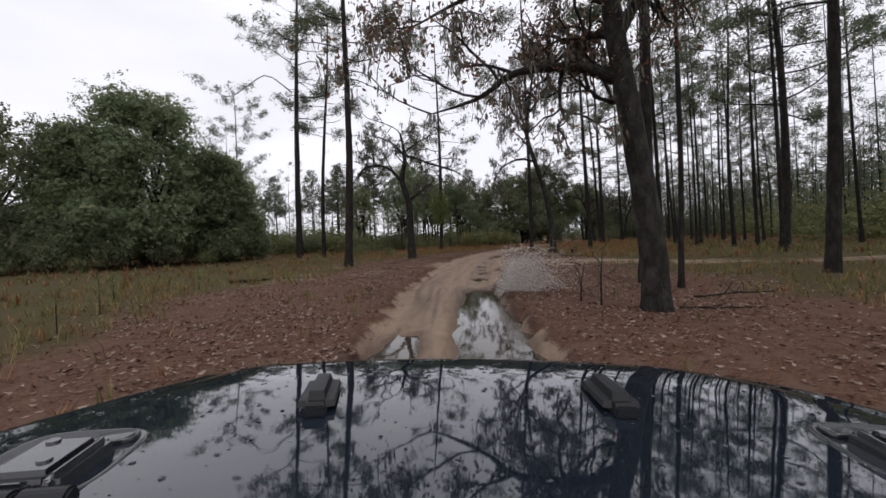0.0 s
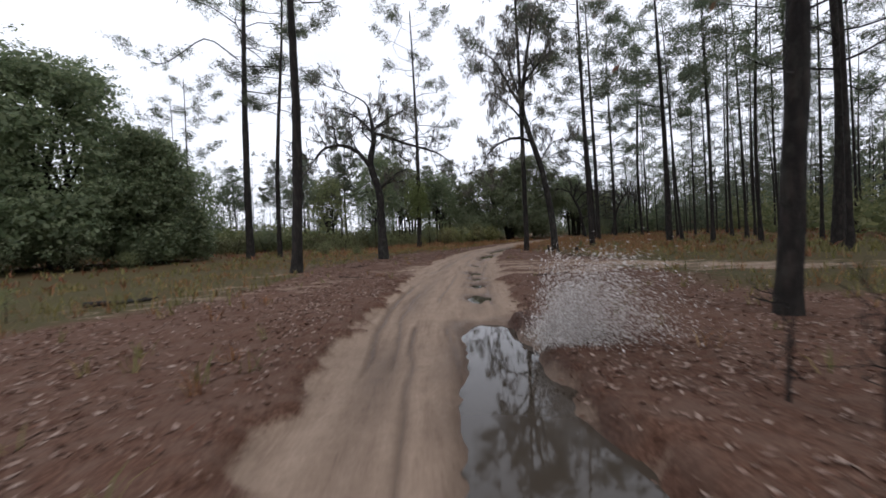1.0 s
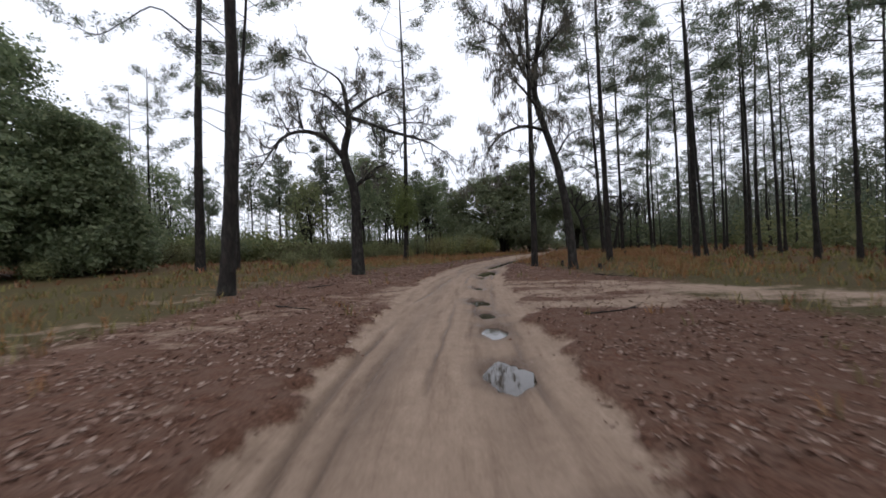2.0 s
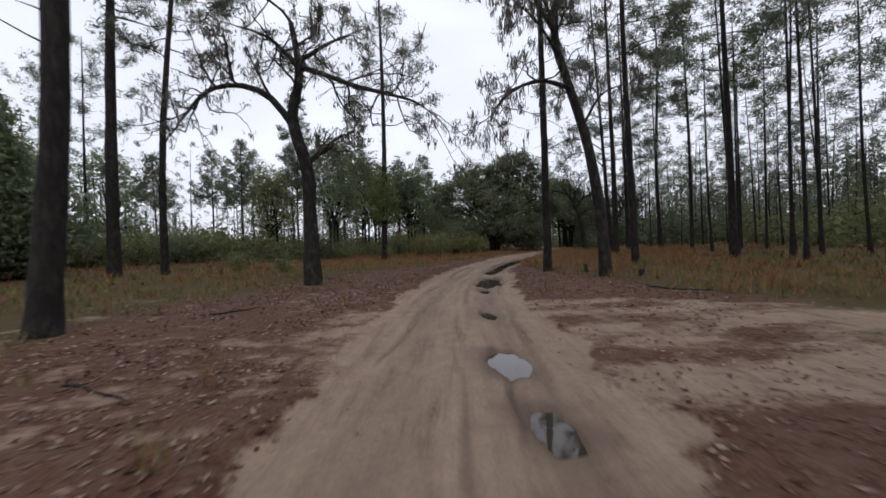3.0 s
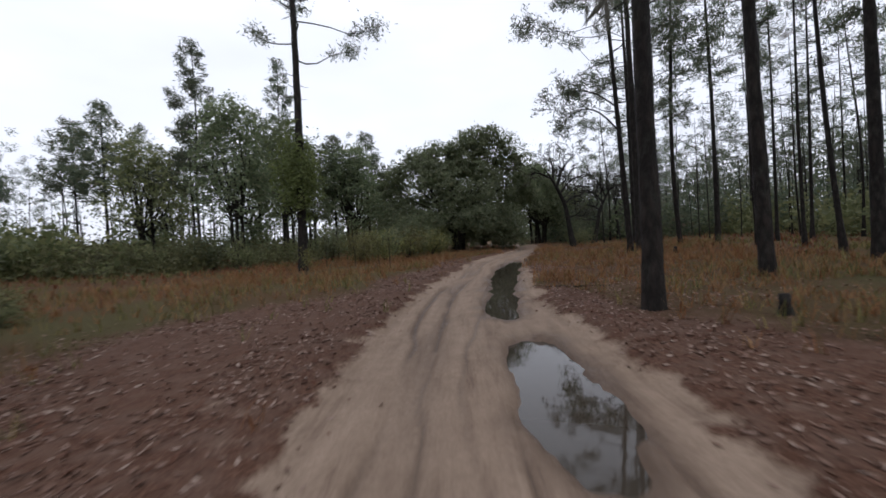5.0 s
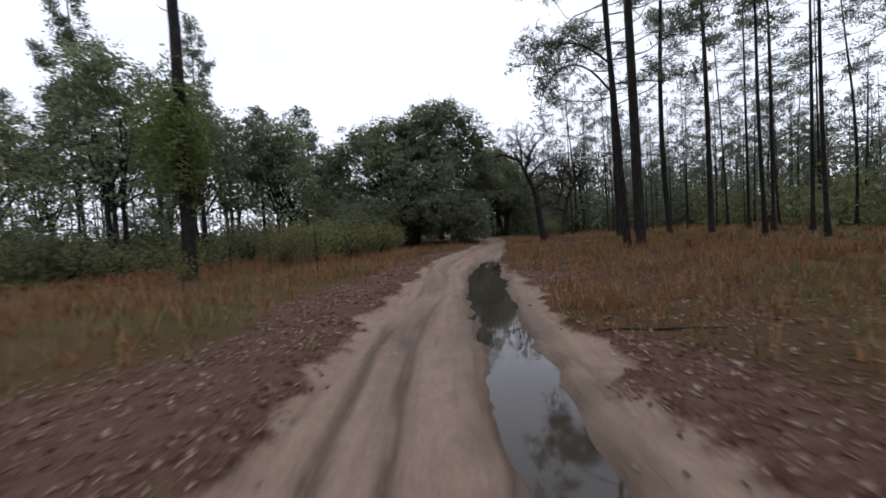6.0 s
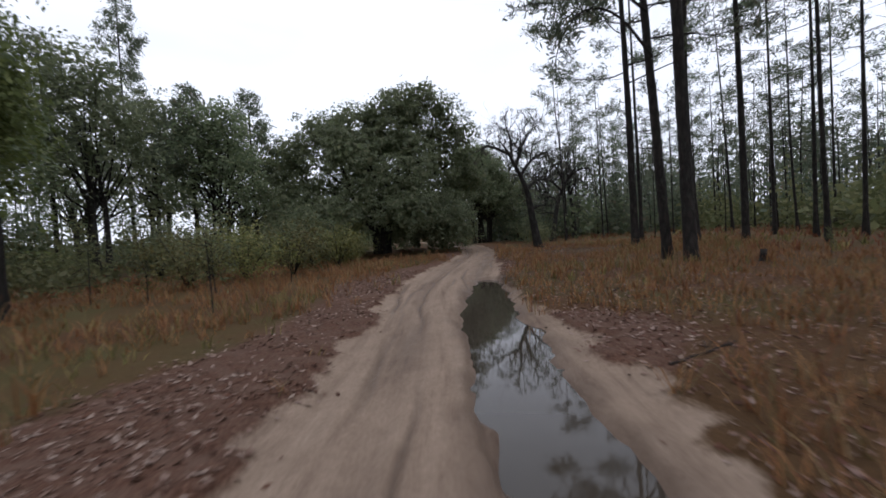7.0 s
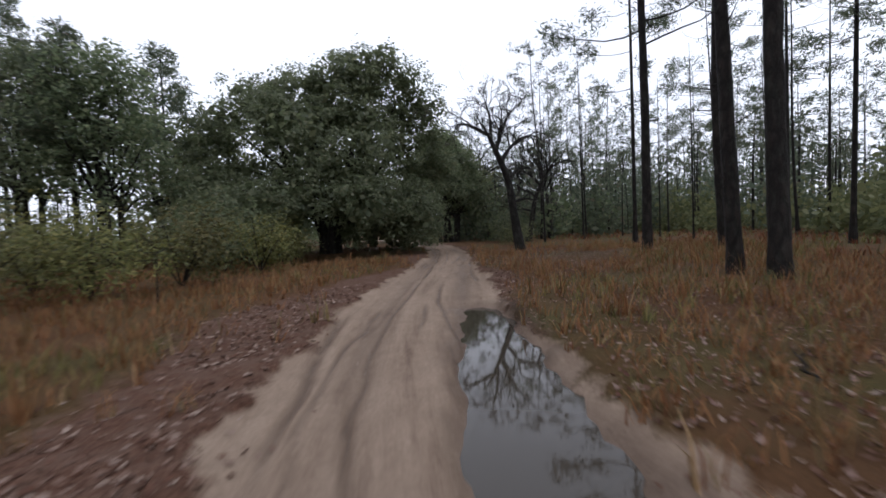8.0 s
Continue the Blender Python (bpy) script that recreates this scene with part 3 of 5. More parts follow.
def oak(seed, trunk, radii, limbs, label, leafy=None, per=0, moss=0, moss_len=0.8, depth=3, size=0.09, stretch=0.35, sides=12):
    """An oak: trunk line, main limbs as lines of their own, branching twigs, leaves and moss."""
    rng = np.random.default_rng(seed)
    tree = new("oak_tree")
    bole, crown, hang = Geo(), Geo(), Geo()
    p = curve_points(trunk, 24)
    rr = np.interp(np.linspace(0, 1, 24), np.linspace(0, 1, len(radii)), radii)
    flare = 1 + 0.35 * np.exp(-np.linspace(0, 1, 24) * 10)
    tube(bole, p, rr * flare, sides, 1 + rng.normal(size=(24, sides)) * 0.045)
    part("trunk", bole, OAK_BARK, tree, smooth=True)
    tips, hooks = [], []
    twig = Geo()
    for line, r0, r1 in limbs:
        g = Geo()
        q = curve_points(line, 12)
        tube(g, q, r1 * 0.3 + (r0 - r1 * 0.3) * (1 - np.linspace(0, 1, 12)) ** 0.8, 8, 1 + rng.normal(size=(12, 8)) * 0.06)
        part("limb", g, OAK_BARK, tree, smooth=True)
        ln = np.linalg.norm(np.diff(q, axis=0), axis=1).sum()
        for k in range(int(3 + ln * 1.6)):
            a = rng.uniform(0.15, 1.0) if k else 1.0
            s0 = np.array([np.interp(a * 11, np.arange(12), q[:, c]) for c in range(3)])
            t = unit(q[min(11, int(a * 11) + 1)] - q[int(a * 11) - 1] + 1e-6) if a > 0.1 else np.array([0, 0, 1.0])
            d = unit(t * 0.6 + rng.normal(size=3) * 0.8 + np.array([0, 0, 0.25]))
            branch(twig, rng, s0, d, (0.5 + stretch * ln * 0.35) * rng.uniform(0.6, 1.2), np.interp(a, [0, 1], [r0, r1]) * 0.52, depth - 1, tips, 0.02, 0.5)
        hooks += [v for v in q[3::2]]
    s0 = p[-1]
    for k in range(5):
        branch(twig, rng, p[-1 - k * 2], unit(rng.normal(size=3) * np.array([1, 1, 0.5]) + np.array([0, 0, 0.9])), 1.6 * rng.uniform(0.7, 1.3), radii[-1] * 0.6, depth, tips, 0.0, 0.5)
    tagged(part("branchwork", twig, OAK_BARK, tree), kind="stuff")
    tips = np.array(tips)
    if leafy:
        leaves(crown, tips, per, 0.22, size, rng)
        part("crown", crown, leafy, tree)
    if moss:
        pick = tips[rng.random(len(tips)) < moss * 0.35]
        moss_strands(hang, np.vstack([pick, np.array(hooks)]), rng, 3, moss_len, 0.042)
        tagged(part("spanish_moss", hang, MOSS, tree, "grey strands of hanging moss"), kind="stuff")
    return tagged(tree, label, "oak tree")


def live_oak(seed, width, tall, clumps, per, size, label, low=0.12, leafy=None, name="live_oak_tree", flat=0.65, skirt=0, core=30, crest=(), gap=None):
    """A broad evergreen oak: short trunks, spreading limbs and a deep, uneven crown of small leaves."""
    rng = np.random.default_rng(seed)
    tree = new(name)
    wood, crown = Geo(), Geo()
    lobes = []
    for k in range(30):
        a = k * 2.4 + rng.normal() * 0.25
        q = (k + 0.5) / 30
        el = low + (0.93 - low) * q ** 0.85
        f = 0.72 * np.sqrt(max(0.02, 1 - el ** 2.2)) * rng.uniform(0.8, 1.12)
        lobes.append((np.array([np.cos(a) * f * width, np.sin(a) * f * width, tall * el * rng.uniform(0.84, 0.98)]), width * rng.uniform(0.24, 0.36), tall * rng.uniform(0.11, 0.17)))
    for k in range(7):
        a, f = k * 0.9, (0.0 if k == 0 else rng.uniform(0.22, 0.36))
        lobes.append((np.array([np.cos(a) * f * width, np.sin(a) * f * width, tall * rng.uniform(0.84, 0.91)]), width * rng.uniform(0.24, 0.32), tall * rng.uniform(0.10, 0.13)))
    for k in range(skirt):
        a = k * 6.283 / skirt + rng.normal() * 0.15
        f, el = rng.uniform(0.62, 0.8), rng.uniform(0.10, 0.34)
        lobes.append((np.array([np.cos(a) * f * width, np.sin(a) * f * width, tall * el]), width * rng.uniform(0.20, 0.28), tall * rng.uniform(0.10, 0.15)))
    if gap is not None:
        for c, w, hh in lobes:
            if c[2] < tall * 0.4 and abs((math.atan2(c[1], c[0]) - gap[0] + math.pi) % (2 * math.pi) - math.pi) < gap[1]:
                c[:2] *= 0.72
    lobes += [(np.array(c, float), w, hh) for c, w, hh in crest]
    for k in range(3):
        a = k * 2.1 + rng.random()
        foot = np.array([np.cos(a) * 0.35, np.sin(a) * 0.35, -0.15])
        top = np.array([np.cos(a) * width * 0.12, np.sin(a) * width * 0.12, tall * 0.33])
        tube(wood, curve_points([foot, foot * 1.4 + (0, 0, tall * 0.15), top], 8), np.linspace(0.34, 0.2, 8) * width / 7, 8)
        for c, w, hh in lobes[k::4]:
            midp = top * 0.5 + c * 0.5 + rng.normal(size=3) * 0.4
            tube(wood, curve_points([top - (0, 0, tall * 0.1 * rng.random()), midp, top * 0.12 + c * 0.88], 7), np.linspace(0.13, 0.02, 7) * width / 7, 5)
    pts, outs = [], []
    per_lobe = clumps // len(lobes)
    for c, w, hh in lobes:
        d = unit(rng.normal(size=(per_lobe, 3)))
        rr = rng.uniform(0.45, 1.0, (per_lobe, 1)) ** 0.4
        lump = 0.75 + 0.5 * vnoise(d[:, 0] * 2 + c[0], d[:, 1] * 2 + d[:, 2] * 3 + c[1], 0.7)[:, None]
        pts.append(c + d * rr * lump * np.array([w, w, hh]))
        outs.append(unit(d + unit(c * np.array([1, 1, 0.6])) * 0.5 + np.array([0, 0, 0.95])))
    pts, outs = np.concatenate(pts), np.concatenate(outs)
    ok = pts[:, 2] > tall * 0.03
    leaves(crown, pts[ok], per, 0.25, size, rng, flat, outs[ok], 1.35)
    for c, w, hh in lobes:
        d = unit(rng.normal(size=(core, 3)))
        inner = c + d * rng.uniform(0.2, 0.66, (core, 1)) * np.array([w, w, hh])
        ok = inner[:, 2] > 0.3
        leaves(crown, inner[ok], 5, 0.34, 0.30 + 0.018 * width, rng, 1.0, d[ok] + (0, 0, 0.4), 1.3)
    part("trunk", wood, OAK_BARK, tree, smooth=True)
    part("crown", crown, leafy or LIVE_OAK, tree)
    return tagged(tree, label, "oak tree")


def bush(seed, width, tall, clumps, per, size, mat, label):
    rng = np.random.default_rng(seed)
    b = new("bush")
    stems, crown = Geo(), Geo()
    pts = []
    for k in range(9):
        a, f = rng.uniform(0, 6.28), rng.uniform(0.1, 0.5)
        e = np.array([np.cos(a) * f * width, np.sin(a) * f * width, tall * rng.uniform(0.5, 0.95)])
        tube(stems, [(0, 0, -0.05), e * (0.4, 0.4, 0.5), e], [0.03, 0.02, 0.006], 4)
        q = rng.random((clumps // 9, 1))
        pts.append(e * (0.35 + 0.65 * q) + rng.normal(size=(clumps // 9, 3)) * np.array([width * 0.16, width * 0.16, tall * 0.13]))
    pts = np.concatenate(pts)
    pts[:, 2] = np.abs(pts[:, 2])
    leaves(crown, pts, per, 0.10 + size * 0.6, size, rng, 1.0, unit(pts * (1, 1, 0.5)) + (0, 0, 0.5))
    part("stem", stems, OAK_BARK, b)
    part("foliage", crown, mat, b)
    return tagged(b, label, "bush")


# pines whose place is known: x, y, height, trunk radius, where the crown begins, spread, lean
for i, (x, y, h, r, c, sp, lx, ly) in enumerate([
    (-14.8, 44.15, 30, 0.34, 0.48, 4.6, 0.030, 0.0),
    (-12.5, 44.8, 26, 0.22, 0.42, 3.2, 0.050, 0.0),
    (-6.15, 27.5, 25, 0.27, 0.46, 3.8, 0.028, 0.0),
    (-0.25, 57.95, 28, 0.27, 0.44, 4.6, 0.004, 0.0),
    (8.0, 38.6, 26, 0.195, 0.48, 3.6, -0.012, 0.01),
    (14.3, 41.5, 24, 0.22, 0.45, 3.4, -0.035, 0.0),
    (22.25, 43.6, 25, 0.25, 0.46, 3.6, -0.045, 0.0),
    (6.31, 13.45, 25, 0.20, 0.42, 2.8, 0.0, 0.0),
    (13.1, 14.4, 25, 0.22, 0.42, 3.6, -0.03, 0.0),
    (20.65, 55.2, 27, 0.25, 0.55, 4.4, -0.03, 0.0),
    (20.75, 56.3, 25, 0.20, 0.34, 5.2, -0.06, 0.02),
    (26.4, 63.2, 26, 0.22, 0.36, 4.8, -0.03, 0.0),
    (29.1, 61.2, 26, 0.20, 0.52, 3.2, -0.03, 0.0),
    (31.8, 60.2, 26, 0.20, 0.52, 3.2, -0.035, 0.0),
    (-33.5, 71.0, 25.5, 0.19, 0.52, 4.0, 0.0, 0.0),
    (23.2, 29.1, 26, 0.31, 0.36, 4.8, -0.03, 0.0),
]):
    more = {0: [[(-0.1, 0, 17.0), (-2.5, 0, 18.8), (-4.5, 0.2, 18.0), (-6.4, 0.2, 16.9), (-7.8, 0, 17.3), (-9.6, 0, 18.4)], [(-0.1, 0, 20.0), (-2.2, 0.4, 21.6), (-4.6, 0.6, 22.6)]],
            10: [[(-0.5, 0, 8.0), (-2.0, 0.1, 9.3), (-3.4, 0.2, 9.4), (-4.6, 0.1, 8.3), (-5.1, 0, 7.2)], [(-0.6, 0, 9.6), (-2.2, 0.5, 10.7), (-4.3, 0.8, 10.6), (-5.4, 0.8, 9.6)]]}.get(i, ())
    near = i in (7, 8, 15)
    t = pine(h, r, 0.34 if near else c, sp, 100 + i, 30 if near else 24, 9, 12, 10, (lx, ly), 0.30, 0.045, pad=12 if near else 9, extra=more, padsize=0.33, bare=0.05 if near else 0.26)
    place(t, x, y)

VARIANTS = [pine(24, 0.145, 0.44 + 0.07 * (k % 3), 3.2 + 0.5 * (k % 2), 200 + k, 20, 5, 2, 6, (0.012 * (k - 2), 0.008), 0.30, 0.05, pad=11, padsize=0.36, bare=0.30, loose=0.25) for k in range(5)]
FAR_PINES = [pine(23, 0.13, 0.38 + 0.07 * (k % 3), 3.4, 300 + k, 14, 4, 1, 4, (0.008 * (k - 1), 0.0), 0.45, 0.08, pad=6, padsize=0.58, loose=0.36) for k in range(4)]
used = [(23.2, 29.1), (-15.1, 44.8), (-12.0, 43.7), (-6.15, 27.5), (-0.28, 58.2), (8.0, 38.6), (9, 34.7), (14.2, 41.4), (22.1, 43.5), (6.31, 13.45), (13.1, 14.4), (20.7, 55.2), (20.4, 56.2), (27, 63.7), (28.3, 60.4), (32.5, 60.8)]
# further pines at known places
spots = [(26.1, 43.3), (31.4, 46.1), (33.4, 44.5), (29.0, 35.9), (32.3, 33.0), (25.5, 47.0), (31.8, 48.6), (30.5, 52.5), (23.8, 40.2), (34.5, 48.9), (40.3, 63.5), (37.7, 57.3), (36.5, 59.1), (30.4, 55.6), (24.5, 36.0), (34.8, 70.4), (-33, 66),
         (17.5, 14.8), (22.5, 13.2), (28.0, 14.0), (20.5, 25.8), (27.0, 24.6), (33.0, 24.0), (33.5, 12.5), (38.0, 23.0), (15.5, 9.0), (20.5, 8.0), (25.0, 34.0)]
rng = np.random.default_rng(11)


def put_copy(kind, x, y, size):
    t = copy_thing(kind, pose(x, y, z_at(x, y) - 0.03, rng.normal() * 0.8, rng.normal() * 0.8 + (-1.7 if x > float(road_x(y)) else 1.2), 0) @ pose(0, 0, 0, 0, 0, rng.uniform(0, 360)) @ Matrix.Scale(size, 4))
    t["group"] = "pines of the open forest"
    return t


for x, y in spots:
    k = VARIANTS[int(rng.integers(5))]
    put_copy(k, x, y, rng.uniform(0.85, 1.05))
    used.append((x, y))


def scatter(count, box, gap, test, kinds, lo, hi):
    made = 0
    for _ in range(count * 30):
        if made >= count:
            break
        x, y = rng.uniform(box[0], box[1]), rng.uniform(box[2], box[3])
        if not test(x, y) or min((x - a) ** 2 + (y - b) ** 2 for a, b in used) < gap ** 2:
            continue
        put_copy(kinds[int(rng.integers(len(kinds)))], x, y, rng.uniform(lo, hi))
        used.append((x, y))
        made += 1


right_of_road = lambda x, y: x > float(road_x(y)) + np.interp(y, [0, 20, 45, 60, 75, 100], [16, 15, 17, 20, 13, 9])
scatter(30, (14, 62, -6, 100), 6.0, lambda x, y: right_of_road(x, y) and not (30 < y < 80 and x < 37), VARIANTS, 0.75, 1.05)
scatter(115, (48, 112, -10, 135), 4.2, lambda x, y: x - float(road_x(y)) > 32, FAR_PINES, 0.62, 0.95)
scatter(40, (-60, 30, 104, 130), 5.0, lambda x, y: abs(x - float(road_x(y))) > 4, FAR_PINES, 0.6, 0.85)
scatter(22, (-80, -34, 72, 115), 6.0, lambda x, y: True, FAR_PINES, 0.6, 0.9)
scatter(48, (32, 75, 68, 115), 4.4, lambda x, y: x - float(road_x(y)) > 9, FAR_PINES, 0.5, 0.8)
# the first ones of each kind take a place too
for k, (x, y) in zip(VARIANTS + FAR_PINES, [(38, 22), (44, 30), (48, 12), (52, 40), (36, 8), (70, 60), (80, 40), (-60, 120), (-80, 140)]):
    place(k, x, y)

# ---- oaks at known places ----
place(oak(1, [(0.05, 0, -0.15), (0.0, 0, 1.2), (-0.25, 0.05, 3.2), (-0.6, 0.1, 5.6), (-0.8, 0.2, 8.0)], [0.265, 0.25, 0.235, 0.20, 0.13],
          [([(-0.5, 0.1, 4.6), (-1.2, 0.2, 4.95), (-1.95, 0.3, 5.0), (-2.7, 0.2, 4.85), (-3.3, 0.3, 4.45), (-4.3, 0.6, 4.25)], 0.13, 0.04),
           ([(-0.6, 0.1, 5.4), (-0.1, 0.3, 6.2), (0.8, 0.6, 7.2), (1.8, 0.9, 8.0)], 0.15, 0.05),
           ([(-0.7, 0.1, 6.2), (-1.8, 0.8, 7.0), (-3.2, 1.5, 7.2), (-4.8, 2.2, 6.8)], 0.12, 0.04),
           ([(-0.75, 0.2, 7.0), (-2.0, -0.4, 8.2), (-3.8, -0.3, 8.6)], 0.11, 0.03)],
          "large oak with a forked trunk, hanging moss and brown leaves", DRY_OAK, 8, 0.8, 0.6, size=0.11, stretch=0.5), 4.16, 8.5)
place(oak(2, [(0, 0, -0.15), (-0.05, 0, 2.5), (-0.1, 0, 4.6), (-0.6, 0, 6.6), (-0.3, 0, 8.4), (-0.6, 0.2, 10.5)], [0.30, 0.26, 0.25, 0.22, 0.16, 0.10],
          [([(-0.55, 0, 6.3), (-1.5, 0, 7.5), (-2.7, 0.1, 7.95), (-3.8, 0, 7.65), (-4.5, -0.2, 6.7), (-5.0, -0.3, 5.9)], 0.15, 0.05),
           ([(-0.45, 0, 8.7), (0.5, 0, 8.45), (1.7, -0.3, 7.9), (3.0, -1.0, 7.35), (4.0, -1.9, 6.8), (4.6, -2.6, 6.2)], 0.13, 0.035),
           ([(-0.1, 0, 4.8), (0.3, 0, 5.2), (1.2, -0.1, 5.9), (1.5, 0, 6.0)], 0.12, 0.07),
           ([(-0.35, 0.1, 8.9), (0.9, 0.5, 9.9), (2.4, 0.6, 10.6)], 0.10, 0.03),
           ([(-2.84, 0, 8.1), (-3.0, 0.1, 9.0), (-3.2, 0.2, 10.2)], 0.08, 0.03),
           ([(-0.4, 0.1, 8.8), (-1.6, 0.4, 10.0), (-3.2, 0.6, 10.6)], 0.10, 0.03)],
          "crooked leafless oak with an arching limb and grey moss", DRY_OAK, 1, 1.0, 0.6, depth=3, stretch=0.48), -2.65, 36.1)
twisted = place(oak(3, [(0, 0, -0.15), (-0.5, 0, 2.5), (-1.0, 0, 5.0), (-2.3, 0, 7.6), (-3.3, 0, 9.0)], [0.33, 0.28, 0.23, 0.14, 0.035],
          [([(-1.9, 0, 7.0), (-1.3, 0.1, 8.4), (-0.6, 0.1, 9.6), (0.1, 0, 10.2)], 0.17, 0.06),
           ([(-1.0, 0, 5.0), (0.2, 0.3, 5.8), (1.4, 0.3, 5.9)], 0.14, 0.05),
           ([(-2.6, 0, 8.0), (-4.0, 0.3, 8.6), (-5.2, 0.4, 8.4)], 0.14, 0.05),
           ([(-0.7, 0, 3.4), (0.5, 0.1, 3.7), (1.6, 0.2, 3.6)], 0.12, 0.05),
           ([(-1.5, 0, 6.2), (-0.4, 0.2, 7.4), (1.2, 0.2, 8.2), (2.2, 0.1, 8.0)], 0.15, 0.05),
           ([(-2.3, 0, 7.6), (-2.2, 0.2, 9.2), (-2.6, 0.3, 10.6)], 0.14, 0.05)],
          "twisted bare oak leaning over the sandy track", None, 0, 0.3, 0.4, depth=3, stretch=0.8), 25.45, 71.6, 0, 0.90)
place(oak(7, [(0, 0, -0.15), (-0.2, 0, 2.5), (-0.75, 0, 5.5), (-1.5, 0.1, 8.0), (-1.9, 0.2, 9.8), (-1.6, 0.2, 12.5), (-1.0, 0.3, 16.0)], [0.22, 0.20, 0.185, 0.17, 0.16, 0.11, 0.06],
          [([(-1.4, 0, 7.5), (-2.5, -0.2, 7.7), (-3.5, -0.4, 7.4), (-4.3, -0.5, 6.8), (-4.9, -0.6, 5.8)], 0.10, 0.03),
           ([(-1.85, 0.1, 9.6), (-2.8, 0.1, 11.2), (-3.6, 0.2, 12.8), (-4.6, 0.2, 13.6)], 0.11, 0.03),
           ([(-1.9, 0.2, 10.0), (-2.6, 0.5, 12.5), (-2.9, 0.8, 15.0)], 0.09, 0.03),
           ([(-1.7, 0.2, 11.5), (-0.4, 0.4, 13.0), (0.6, 0.6, 13.8)], 0.09, 0.03),
           ([(-0.9, 0, 6.0), (-0.2, -0.3, 7.2), (0.9, -0.5, 7.6)], 0.06, 0.02),
           ([(-1.7, 0, 8.6), (-3.0, -0.9, 9.6), (-4.2, -1.4, 10.2)], 0.08, 0.03)],
          "leaning oak with bare crooked branches hung with grey moss", DRY_OAK, 1, 1.2, 0.85, stretch=0.6), 9.02, 34.8)
for x, y, turn, size in ((34.5, 82, 130, 0.95), (41, 86, 250, 0.95), (36.5, 91, 310, 1.15), (42, 94, 200, 1.1)):
    t = copy_thing(twisted, pose(x, y, z_at(x, y) - 0.03, 0, 0, turn) @ Matrix.Scale(size, 4))
    tagged(t, "bare crooked oak among the far pines", "oak tree")
# ---- evergreen oaks ----
for seed, x, y, w, h in ((31, -29, 42, 9.0, 17.0), (32, -40, 36, 9.0, 15.5), (33, -23.2, 44.5, 4.8, 11.5), (51, -34.5, 41, 6.5, 14.0), (34, -48, 45, 9, 15), (53, -32, 61, 6.5, 10.5), (54, -41, 67, 7, 12), (57, -39.5, 85, 6.0, 16.0), (58, -48, 80, 7.5, 16.5), (59, -58, 86, 8.0, 17.0)):
    place(live_oak(seed, w, h, 1600 if -36 < x and y < 50 else 700, 24 if -36 < x and y < 50 else 9, 0.22 if -36 < x and y < 50 else 0.34, "broad evergreen oak with a dense dark crown down to the grass", skirt=24, core=80 if -36 < x and y < 50 else 12), x, y)
place(live_oak(35, 10.6, 11.4, 3600, 34, 0.19, "great live oak with a dome-shaped dark crown beside the track", 0.06, skirt=26, core=44, gap=(0.1, 0.8),
               crest=(((0.8, -3.0, 11.8), 2.2, 1.5), ((2.4, -2.4, 11.5), 1.8, 1.2), ((-0.8, -2.0, 11.4), 1.8, 1.1), ((5.2, -1.5, 10.2), 2.0, 1.5), ((-4.0, -1.0, 10.2), 1.9, 1.2),
                      ((-2.6, 0.4, 11.8), 2.2, 1.3), ((-4.8, 1.2, 11.0), 2.1, 1.4), ((-6.6, 2.0, 9.4), 2.2, 1.7), ((-7.6, 2.6, 7.4), 2.2, 1.8), ((-8.0, 2.8, 5.0), 2.2, 1.8), ((-7.8, 2.6, 2.6), 2.3, 1.6), ((3.2, -2.4, 13.2), 2.0, 1.4), ((1.6, -1.6, 12.8), 1.9, 1.3), ((5.4, -2.2, 12.2), 2.1, 1.5), ((6.8, -1.8, 10.6), 2.2, 1.6), ((7.4, -1.2, 8.4), 2.3, 1.6), ((8.8, 0.4, 7.0), 2.2, 1.5), ((7.0, 1.5, 6.2), 2.2, 1.5), ((10.2, 2.0, 6.6), 2.0, 1.2))), 15.6, 81.0)
place(live_oak(36, 5.2, 12.0, 1400, 17, 0.24, "live oak with a dark crown arching over the track", 0.42), 30.2, 91.0)
for seed, x, y, w, h, c in ((37, 8.5, 88, 5.0, 11, 620), (38, 31, 90, 6, 10, 800), (39, -1.5, 84, 5.0, 14.0, 850), (40, -13.5, 71, 3.8, 11.0, 420), (41, 4.5, 94, 6, 12.5, 620), (42, -9, 92, 5.0, 12, 480), (43, 38, 98, 7, 10, 800),
                            (44, -6.2, 69, 4.1, 13.5, 800), (45, 3.2, 79, 4.4, 12.0, 850), (46, -18, 88, 5, 11, 420), (47, 46, 106, 7, 10, 700), (48, 25.5, 101, 6, 10, 800), (52, -31, 58, 4.6, 10, 480), (50, -3.0, 75, 4.0, 13.8, 700)):
    place(live_oak(seed, w, h, c, 11, 0.24, "open-crowned evergreen oak at the edge of the pine forest", 0.36, SHRUB if seed % 3 == 1 else None, core=1 if x < -8 else 3), x, y)

